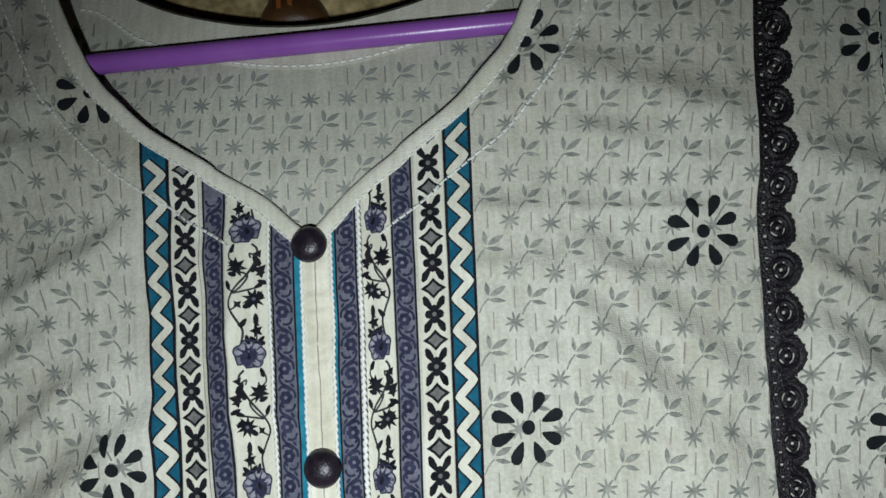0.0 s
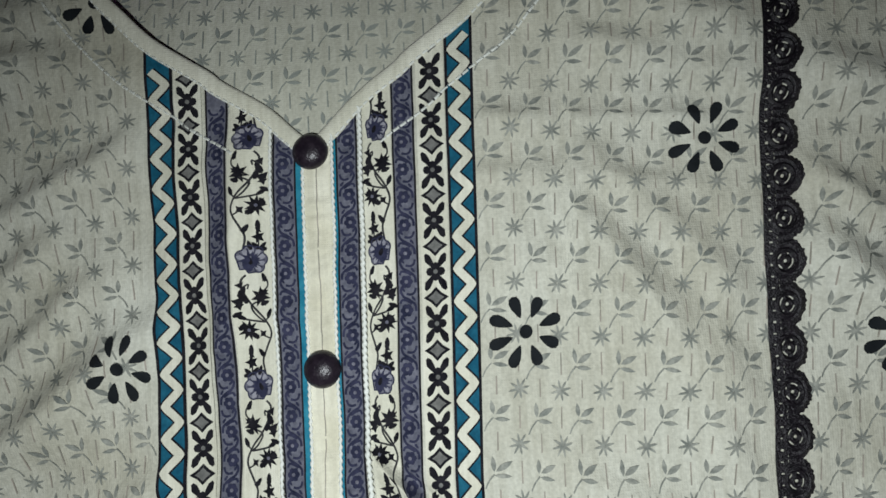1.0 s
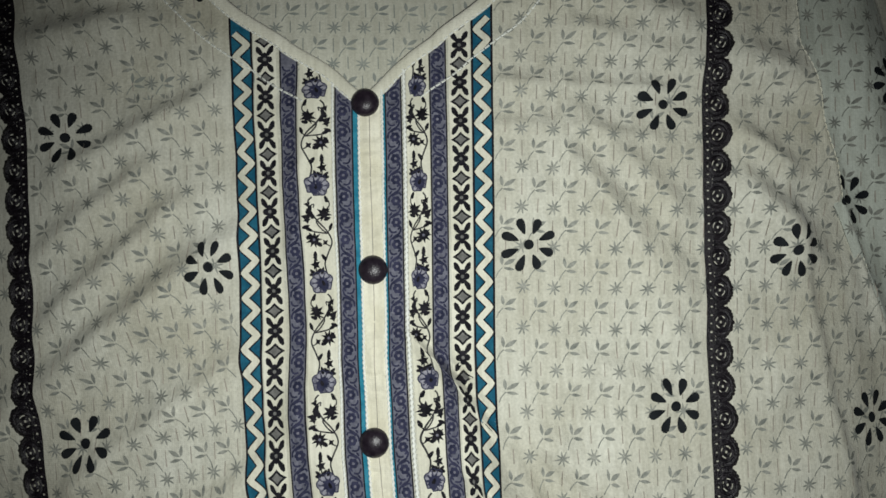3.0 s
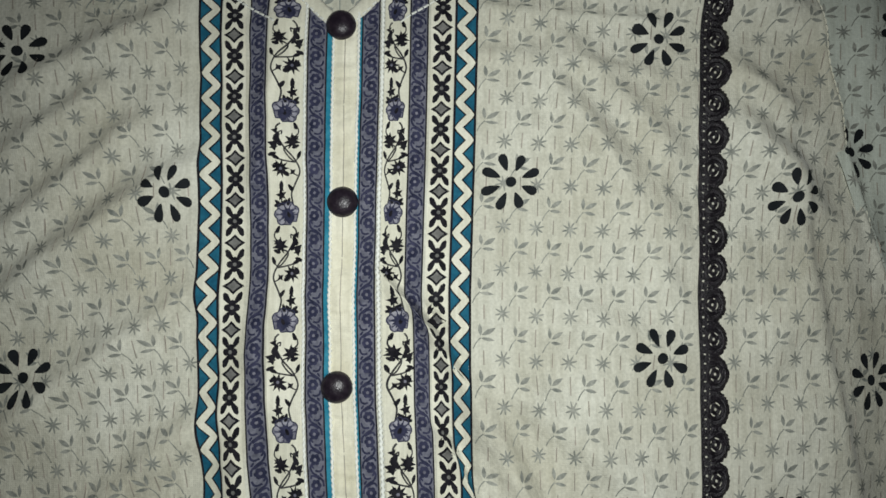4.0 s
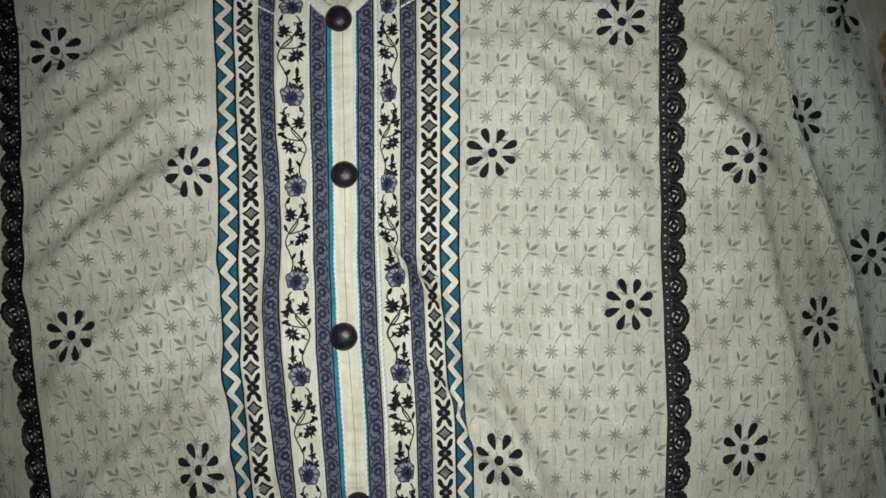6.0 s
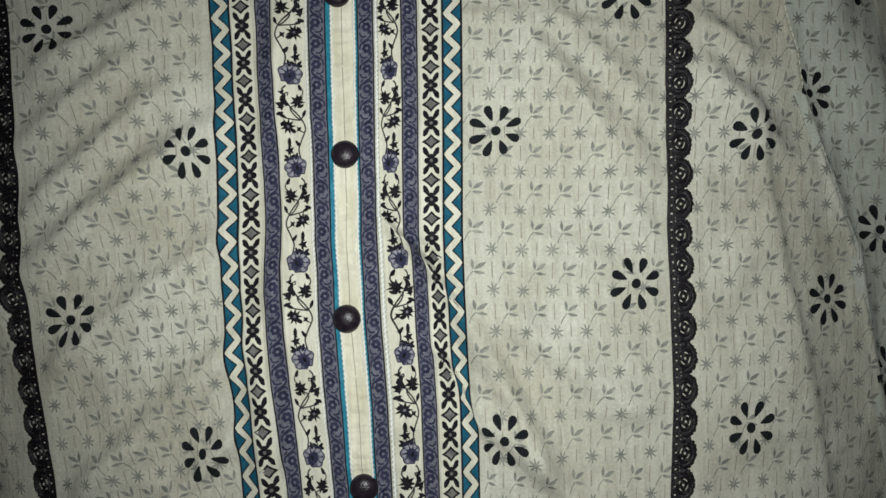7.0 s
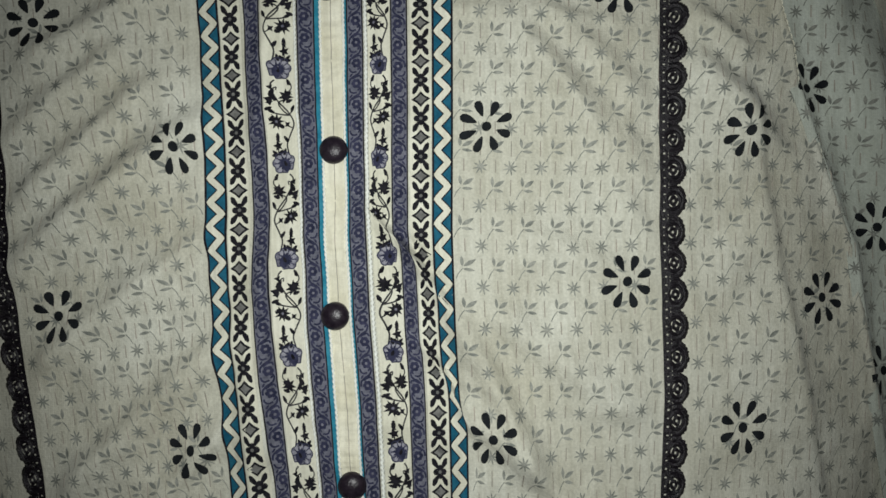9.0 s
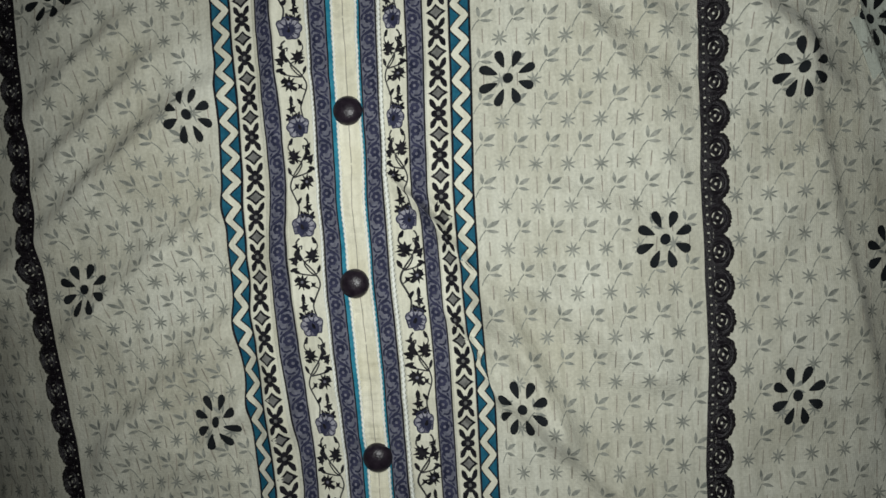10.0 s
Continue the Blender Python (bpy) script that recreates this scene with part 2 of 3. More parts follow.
def fan(pile, pts, up, place=drape, rings=1):
    """A small filled shape, convex or star-like about its middle."""
    cu, cv = sum(p[0] for p in pts) / len(pts), sum(p[1] for p in pts) / len(pts)
    n = len(pts)
    verts, faces = [place(cu, cv, up)], []
    for r in range(1, rings + 1):
        verts += [place(cu + (u - cu) * r / rings, cv + (v - cv) * r / rings, up) for u, v in pts]
    for i in range(n):
        j = (i + 1) % n
        faces.append((0, 1 + i, 1 + j))
        for r in range(1, rings):
            a, b = 1 + (r - 1) * n, 1 + r * n
            faces.append((a + i, b + i, b + j, a + j))
    pile.add(verts, faces)


def ribbon(pile, pts, width, up, place=drape, step=1.2, taper=False):
    """A flat line along pts."""
    line = []
    for (a, b), (c, d) in zip(pts, pts[1:]):
        n = max(1, int(math.hypot(c - a, d - b) / step))
        line += [(a + (c - a) * i / n, b + (d - b) * i / n) for i in range(n)]
    line.append(pts[-1])
    verts, faces, n, m = [], [], len(line), max(1, round(width / 1.1))
    for i, (u, v) in enumerate(line):
        p, q = line[max(i - 1, 0)], line[min(i + 1, n - 1)]
        du, dv = q[0] - p[0], q[1] - p[1]
        k = (math.hypot(du, dv) or 1)
        w = width / 2 * (1 - 0.75 * i / n if taper else 1)
        for c in range(m + 1):
            g = w * (1 - 2 * c / m)
            verts.append(place(u - dv / k * g, v + du / k * g, up))
    for i in range(n - 1):
        for c in range(m):
            a = (m + 1) * i + c
            faces.append((a, a + 1, a + m + 2, a + m + 1))
    pile.add(verts, faces)


def bow(pts, n=8):
    """A smooth line through pts."""
    out = []
    m = len(pts)
    for i in range(m - 1):
        p0, p1, p2, p3 = pts[max(i - 1, 0)], pts[i], pts[i + 1], pts[min(i + 2, m - 1)]
        for k in range(n):
            t = k / n
            out.append(tuple(0.5 * (2 * p1[c] + (p2[c] - p0[c]) * t + (2 * p0[c] - 5 * p1[c] + 4 * p2[c] - p3[c]) * t * t
                                    + (3 * p1[c] - p0[c] - 3 * p2[c] + p3[c]) * t ** 3) for c in (0, 1)))
    out.append(pts[-1])
    return out


def drop_shape(cu, cv, angle, near, far, wide, n=12):
    """A petal that points at (cu, cv): narrow near, round and wide far."""
    out = []
    for i in range(n):
        a = 2 * math.pi * i / n
        s = (1 - math.cos(a)) / 2
        w = wide / 2 * math.sin(a) * (0.35 + 0.95 * s)
        r = near + (far - near) * s
        out.append((cu + r * math.cos(angle) - w * math.sin(angle), cv + r * math.sin(angle) + w * math.cos(angle)))
    return out


def leaf(cu, cv, angle, length, wide, n=10):
    out = []
    for i in range(n):
        a = 2 * math.pi * i / n
        s, w = math.cos(a) * length / 2, math.sin(a) * wide / 2 * (1 - 0.25 * math.cos(a))
        out.append((cu + s * math.cos(angle) - w * math.sin(angle), cv + s * math.sin(angle) + w * math.cos(angle)))
    return out


def disc(cu, cv, r, n=12, squash=1.0, turn=0.0):
    return [(cu + r * math.cos(2 * math.pi * i / n + turn), cv + r * squash * math.sin(2 * math.pi * i / n + turn)) for i in range(n)]


def burst(cu, cv, r, inner, points, turn=0.0):
    return [(cu + (r if i % 2 == 0 else inner) * math.cos(math.pi * i / points + turn),
             cv + (r if i % 2 == 0 else inner) * math.sin(math.pi * i / points + turn)) for i in range(2 * points)]


# ---- the room ----
def slab(name, x0, x1, y0, y1, z0, z1, mat, label):
    v = [(x, y, z) for x in (x0, x1) for y in (y0, y1) for z in (z0, z1)]
    f = [(0, 1, 3, 2), (4, 6, 7, 5), (0, 4, 5, 1), (2, 3, 7, 6), (0, 2, 6, 4), (1, 5, 7, 3)]
    return tagged(mesh_object(name, v, f, mat, label=label), kind="structure")


slab("wall_north", -1.5, 1.5, 0.034, 0.2, 0, 2.6, GOLD, "gold-flecked rough tan wall behind the hanging kurta")
slab("wall_south", -1.5, 1.5, -2.6, -2.5, 0, 2.6, ROOM, "plain plaster wall")
slab("wall_west", -1.6, -1.5, -2.6, 0.2, 0, 2.6, ROOM, "plain plaster wall")
slab("wall_east", 1.5, 1.6, -2.6, 0.2, 0, 2.6, ROOM, "plain plaster wall")
slab("floor", -1.6, 1.6, -2.6, 0.2, -0.1, 0, FLOOR, "plain dull floor")
slab("ceiling", -1.6, 1.6, -2.6, 0.2, 2.6, 2.7, ROOM, "plain plaster ceiling")

# ---- the kurta ----
kurta = tagged(new("kurta"), "cream printed cotton kurta with black lace, on a purple hanger", "kurta")
kurta.location = (0, 0, 0)

def ground_cloth(u, v, up=0.0):
    """The front itself, which lies a little under the sewn-on bands."""
    return drape(u, v, up - 0.5 if abs(u) < 53 else up)


pile = Pile()
sheet(pile, -206, 284, 0.0, 442, place=ground_cloth)
mesh_object("front_panel", pile.v, pile.f, CLOTH, kurta, True, "cream cotton front with grey sprig print")


# back of the kurta, seen through the neck opening
BACK_U = [-130, -82, -58.2, -39.3, -13.8, 11.5, 38.8, 60, 84, 130]
BACK_NECK = [112, 114, 98, 88.6, 81.3, 79.6, 84.6, 94.5, 113, 112]
BACK_FACING = [80, 96, 81, 71.8, 64.2, 62.4, 67.6, 77, 95, 80]


def behind(u, v, up=0.0):
    h = 2.0 * noise.noise(Vector((u * 0.02, v * 0.02, 9.0))) + 0.5 * noise.noise(Vector((u * 0.07, v * 0.07, 4.0)))
    return (u * 1.06 * MM, (2 + 0.16 * max(v - 25, 0) + min(0.25 * max(-v, 0), 10) - 0.4 * h * min(1, max(0, v) / 40) - up) * MM, 1.4 + v * MM)


def back_top(u):
    return float(np.interp(u, *zip(*bow(list(zip(BACK_U, BACK_NECK))))))


def facing_low(u):
    return float(np.interp(u, *zip(*bow(list(zip(BACK_U, BACK_FACING))))))


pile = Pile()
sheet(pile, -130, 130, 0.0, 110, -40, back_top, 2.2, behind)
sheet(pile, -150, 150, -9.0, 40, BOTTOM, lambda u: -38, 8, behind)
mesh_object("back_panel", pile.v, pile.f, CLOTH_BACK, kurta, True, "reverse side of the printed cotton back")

pile = Pile()
us = [-80 + 160 * i / 80 for i in range(81)]
verts, faces = [], []
for u in us:
    lo, hi = facing_low(u), back_top(u)
    verts += [behind(u, lo + (hi - lo) * k / 8, 0.9) for k in range(9)]
for i in range(80):
    for k in range(8):
        a = i * 9 + k
        faces.append((a, a + 9, a + 10, a + 1))
mesh_object("back_neck_facing", verts, faces, BINDING, kurta, True, "plain cream facing inside the back neck")
pile = Pile()
# thin dark line along the back neckline
ribbon(pile, [(u, back_top(u)) for u in us], 0.8, 1.3, behind)
mesh_object("back_neck_edge", pile.v, pile.f, DARK_EDGE, kurta)


def stitches(pile, line, up, place=drape, dash=1.9, gap=0.8, wide=0.9):
    """Raised thread dashes along a line."""
    pos, run = [line[0]], 0.0
    total = [0.0]
    for a, b in zip(line, line[1:]):
        total.append(total[-1] + math.hypot(b[0] - a[0], b[1] - a[1]))
    uu, vv = [p[0] for p in line], [p[1] for p in line]
    while run + dash < total[-1]:
        pts = []
        for k in range(4):
            s = run + dash * k / 3
            pts.append((float(np.interp(s, total, uu)), float(np.interp(s, total, vv))))
        verts, faces = [], []
        for k, (u, v) in enumerate(pts):
            p, q = pts[max(k - 1, 0)], pts[min(k + 1, 3)]
            du, dv = q[0] - p[0], q[1] - p[1]
            n = math.hypot(du, dv) or 1
            lift = up + (0.5 if k in (1, 2) else 0.1)
            w = wide / 2
            verts += [place(u - dv / n * w, v + du / n * w, up - 0.1), place(u, v, lift), place(u + dv / n * w, v - du / n * w, up - 0.1)]
        for k in range(3):
            for c in range(2):
                a = k * 3 + c
                faces.append((a, a + 1, a + 4, a + 3))
        pile.add(verts, faces)
        run += dash + gap * random.uniform(0.7, 1.4)


pile = Pile()
stitches(pile, [(u, facing_low(u) + 1.5) for u in us], 1.2, behind)
mesh_object("facing_stitching", pile.v, pile.f, WHITE_CORD, kurta)


# ---- the printed sprigs ----
def star(pile, u, v, up, place):
    for k in range(8):
        a = math.pi * k / 4 + 0.2
        fan(pile, leaf(u + 1.7 * math.cos(a), v + 1.7 * math.sin(a), a, 3.4 * random.uniform(0.85, 1.1), 0.8, 6), up, place)


def blade(cu, cv, angle, length, wide):
    """A pointed leaf."""
    out = []
    for a, b in ((-0.5, 0.0), (-0.28, 0.36), (0.0, 0.5), (0.26, 0.33), (0.5, 0.0), (0.26, -0.33), (0.0, -0.5), (-0.28, -0.36)):
        p, q = a * length, b * wide
        out.append((cu + p * math.cos(angle) - q * math.sin(angle), cv + p * math.sin(angle) + q * math.cos(angle)))
    return out


def sprig(pile, u, v, up, place, m=1):
    ribbon(pile, bow([(u - 2.6 * m, v - 5.0), (u - 1.5 * m, v - 2.8), (u + 0.2 * m, v - 0.9)], 4), 0.45, up, place)
    k = random.uniform(0.94, 1.08)
    turn = random.uniform(-0.07, 0.07)
    fan(pile, blade(u - 0.1 * m, v + 2.2, math.pi / 2 + 0.1 * m + turn, 4.5 * k, 1.5), up, place)
    fan(pile, blade(u + 2.9 * m, v + 1.3, (0.5 if m > 0 else math.pi - 0.5) + turn, 5.2 * k, 1.9), up, place)
    fan(pile, blade(u + 2.6 * m, v - 1.6, (-0.2 if m > 0 else math.pi + 0.2) + turn, 4.7 * k, 1.35), up, place)


def bar(pile, u, v, length, up, place):
    fan(pile, [(u - 0.24, v - length / 2), (u + 0.24, v - length / 2), (u + 0.2, v + length / 2), (u - 0.2, v + length / 2)], up, place)


SU, SV = 13.05, 16.4


def even(i, j):
    return i * SU, j * SV


def pulled(cu, cv, low, high):
    """A lattice drawn out of true by the sewing: second-order in column and row inside low..high, straight on beyond."""
    def place(i, j):
        ci, cj = min(max(i, low[0]), high[0]), min(max(j, low[1]), high[1])
        out = []
        for a, b, c, d, e, f in (cu, cv):
            out.append(a + b * ci + c * cj + d * ci * ci + e * ci * cj + f * cj * cj
                       + (b + 2 * d * ci + e * cj) * (i - ci) + (c + e * ci + 2 * f * cj) * (j - cj))
        return tuple(out)
    return place


RIGHT_GRID = pulled((65.6, 12.65, 0.005, -0.0175, -0.108, 0.0206), (-14.5, -1.82, 15.95, 0.12, -0.107, -0.0785), (0, -11), (5, 0))
LEFT_GRID = pulled((-116.7, 14.56, -1.25, -0.241, 0.353, -0.093), (-21.1, 1.05, 16.2, 0.047, 0.039, -0.004), (-1, -7), (4, 0))


def selvage(v):
    """Where the straight edge of the lace runs."""
    return float(np.interp(v, [-330, -180, -100, -40, 130], [149, 147, 144.5, 142, 141.5]))


def sprigs(ink, bars, inside, place, m, up=0.16, grid=even, at=(0.0, 0.0), tilt=0.0):
    """Stars, sprigs and bars on their lattice, where inside() holds."""
    c, s = math.cos(tilt), math.sin(tilt)
    for j in range(-24, 16):
        for i in range(-16, 18):
            for kind, di, dj in ((0, 0, 0), (1, 0.40 * m, 0.5), (2, 0, 0.5), (3, 0.5, 0.03)):
                a, b = grid(i + di, j + dj)
                u, v = at[0] + a * c - b * s, at[1] + a * s + b * c
                u, v = u + random.gauss(0, 0.15), v + random.gauss(0, 0.15)
                if not inside(u, v):
                    continue
                if kind == 0:
                    star(ink, u, v, up, place)
                elif kind == 1:
                    sprig(ink, u, v, up, place, m)
                else:
                    bar(bars, u, v, 6.6 if kind == 2 else 5.4, up * 0.8, place)


def flat(x, v):
    """The pattern place whose cloth lies at x, v, mm."""
    u = x
    for _ in range(12):
        u += (x - drape(u, v)[0] / MM) / scale_at(v)
    return u, v


BLOOMS = [flat(x, v) for x, v in (
    (124.5, -6.9), (65.2, -62.6), (119.3, -130.3), (61, -191.1), (174.0, -70.5), (164.0, -192.5), (206.5, -141.5), (185.5, 49.5), (75.8, 60), (112, -256), (58, -309),
    (-125.4, -8.5), (-64.8, -65.8), (-116.3, -133.5), (-62.4, -190.8), (-73.2, 59.3), (-180, -72), (-110, -256), (-60, -309))]


ink, bars = Pile(), Pile()
def on_right(u, v):
    return 57 < u < 280 and BOTTOM + 6 < v < top_edge(u) - 9 and not 0 < u - selvage(v) < 12 and u * scale_at(v) < armhole(v) + 3


def on_left(u, v):
    return -203 < u < -57.5 and BOTTOM + 6 < v < top_edge(u) - 9 and not -155 < u < -141


sprigs(ink, bars, on_right, drape, 1, 0.32, RIGHT_GRID)
sprigs(ink, bars, on_left, drape, -1, 0.32, LEFT_GRID)
tagged(mesh_object("sprig_print", ink.v, ink.f, GREY_INK, kurta, label="grey stars and leaf sprigs printed on cotton"), kind="stuff")
tagged(mesh_object("bar_print", bars.v, bars.f, PINK_INK, kurta, label="pale short bars printed on cotton"), kind="stuff")

ink, bars = Pile(), Pile()
sprigs(ink, bars, lambda u, v: abs(u) < 95 and -30 < v < facing_low(u) - 4, behind, 1, 0.6, lambda i, j: (12.1 * i, 16.5 * j), at=(0.7, 34.2), tilt=-0.055)
tagged(mesh_object("sprig_print", ink.v, ink.f, FAINT_INK, kurta, label="faint sprig print showing through the reverse"), kind="stuff")
tagged(mesh_object("bar_print", bars.v, bars.f, FAINT_INK, kurta), kind="stuff")


def bloom(u, v, place, turn=0.0, up=0.6, inside=None, wide=1.0, trim=None):
    """One large black flower: eight petals round a dot."""
    pile = Pile()
    for k in range(8):
        a = math.pi * (k + 0.5) / 4 + turn
        pts = [(u + (p - u) * wide, q) for p, q in drop_shape(u, v, a, 4.5, 11.5 * random.uniform(0.96, 1.03), 4.0)]
        if trim:
            pts = [(max(p, trim(q)), q) for p, q in pts]
        if inside is None or all(inside(p, q) for p, q in pts):
            fan(pile, pts, up, place, 2)
    fan(pile, [(u + (p - u) * wide, q) for p, q in disc(u, v, 2.1, 14)], up, place)
    return mesh_object("flower_print", pile.v, pile.f, BLACK_INK, kurta, label="large black eight-petalled printed flower")


for u, v in BLOOMS:
    if v < top_edge(u) and v > BOTTOM + 12:
        bloom(u, v, drape, random.uniform(-0.06, 0.06), inside=lambda p, q: q < top_edge(p) - 5, wide=0.84 if -80 < u < -60 and -100 < v < 0 else 1.06 if u < -100 else 1.0)

# ---- the striped yoke ----
UNDER = 4.0


def in_yoke(u, v, slack=6.5):
    return BOTTOM + 4 < v < neck(u) - slack


def band(name, u0, u1, mat, up=0.2, label=""):
    pile = Pile()
    sheet(pile, u0, u1, up, max(3, int((u1 - u0) / 0.6)), drop=UNDER, step=0.8)
    return mesh_object(name, pile.v, pile.f, mat, kurta, True, label)


def edge_line(pile, u, width=0.55, up=0.42):
    n = 230
    hi = neck(u) - UNDER
    ribbon(pile, [(u, BOTTOM + (hi - BOTTOM) * i / n) for i in range(n + 1)], width, up)


def zigzag_band(u0, u1, phase):
    band("zigzag_band", u0, u1, TEAL_INK, label="teal printed band")
    white, dark = Pile(), Pile()
    mid, amp, per = (u0 + u1) / 2, (u1 - u0) / 2 - 1.75, 10.18
    pts = []
    v, k = phase - per * 31, 0
    while v < neck(mid) - 5.5:
        if v > BOTTOM + 2:
            pts.append((mid + (-amp if k % 2 else amp), v))
        v, k = v + per / 2, k + 1
    ribbon(dark, pts, 3.7, 0.34, step=0.9)
    ribbon(white, pts, 2.6, 0.46, step=0.9)
    for u in (u0 + 0.2, u1 - 0.2):
        edge_line(dark, u, 0.9, 0.5)
    mesh_object("zigzag", white.v, white.f, BINDING, kurta)
    mesh_object("band_edge", dark.v, dark.f, SOOT_INK, kurta)


def cross_band(u0, u1, phase):
    band("cross_band", u0, u1, BINDING, 0.2, "white printed band of crosses and diamonds")
    dark, grey = Pile(), Pile()
    mid, half, per = (u0 + u1) / 2, (u1 - u0) / 2, 16.3

    def arm(pts, up, to=dark):
        if all(q < neck(p) - 2.5 for p, q in pts):
            fan(to, pts, up)

    v = phase - per * 19
    while v < neck(mid) - 4:
        if in_yoke(mid, v, 4):
            for a in (0.25, 0.75, 1.25, 1.75):
                g = math.pi * a + (0.26 if a in (0.25, 1.25) else -0.26)
                k = random.uniform(0.96, 1.03)
                side = 1 if a in (0.25, 1.25) else -1
                arm([(mid + p * k * math.cos(g) - q * side * math.sin(g), v + p * k * math.sin(g) + q * side * math.cos(g))
                     for p, q in ((0.2, 0.0), (2.6, -0.75), (4.6, -1.35), (6.5, -0.5), (6.7, 0.35), (5.4, 1.0), (3.4, 0.9))], 0.38)
                arm(disc(mid + 1.75 * math.cos(math.pi * (a - 0.25)), v + 1.6 * math.sin(math.pi * (a - 0.25)), 1.4, 8), 0.4)
            fan(dark, disc(mid, v, 1.6, 8), 0.43)
            fan(grey, disc(mid, v, 0.75, 8), 0.55)
        w = v + per / 2
        if in_yoke(mid, w, 4):
            arm([(p, w + (q - w) * 0.8) for p, q in burst(mid, w, half * 0.9, 2.55, 4)], 0.38)
            arm([(p, w + (q - w) * 0.84) for p, q in burst(mid, w, half * 0.55, 1.6, 4)], 0.55, grey)
        v += per
    mesh_object("cross_print", dark.v, dark.f, SOOT_INK, kurta)
    tagged(mesh_object("diamond_heart", grey.v, grey.f, STEM_INK, kurta), kind="stuff")


def scroll_band(u0, u1, phase, m=1):
    band("scroll_band", u0, u1, LAVENDER, 0.2, "lavender printed band with navy scrolls")
    dark, light = Pile(), Pile()
    mid, half, per = (u0 + u1) / 2, (u1 - u0) / 2, 9.0
    v = phase - per * 35
    while v < neck(mid) - 5:
        if in_yoke(mid + half, v + 6, 1) and in_yoke(mid - half, v + 6, 1):
            for k in range(6):
                a = math.pi * k / 3
                fan(dark, disc(mid + 0.5 * m + 1.25 * math.cos(a), v + 1.25 * math.sin(a), 0.95, 7), 0.38)
            fan(light, disc(mid + 0.5 * m, v, 0.62, 7), 0.5)
            ribbon(dark, bow([(mid - 2.5 * m, v - 0.4), (mid - 2.2 * m, v + 1.6), (mid - 0.4 * m, v + 3.2), (mid + 1.6 * m, v + 4.4), (mid + 2.4 * m, v + 6.4), (mid + 1.5 * m, v + 7.8)], 4), 0.8, 0.38, step=0.8)
            ribbon(dark, bow([(mid - 1.2 * m, v + 2.0), (mid + 0.4 * m, v + 3.0), (mid + 2.0 * m, v + 3.3), (mid + 2.6 * m, v + 2.2)], 4), 0.75, 0.4, step=0.8)
            ribbon(dark, bow([(mid + 0.6 * m, v + 5.2), (mid - 0.9 * m, v + 4.9), (mid - 2.0 * m, v + 5.5), (mid - 2.5 * m, v + 6.9)], 4), 0.75, 0.4, step=0.8)
            fan(dark, leaf(mid - 1.7 * m, v + 3.6, 0.9 * m, 2.0, 0.9, 6), 0.41)
            fan(dark, leaf(mid + 1.6 * m, v + 6.6, 0.9 * m, 2.0, 0.9, 6), 0.41)
        v += per
    rim = Pile()
    for u in (u0 + 0.3, u1 - 0.3):
        edge_line(rim, u, 0.6, 0.45)
    mesh_object("band_edge", rim.v, rim.f, SOOT_INK, kurta)
    mesh_object("scroll_print", dark.v, dark.f, NAVY_INK, kurta)
    tagged(mesh_object("rosette_heart", light.v, light.f, MID_INK, kurta), kind="stuff")


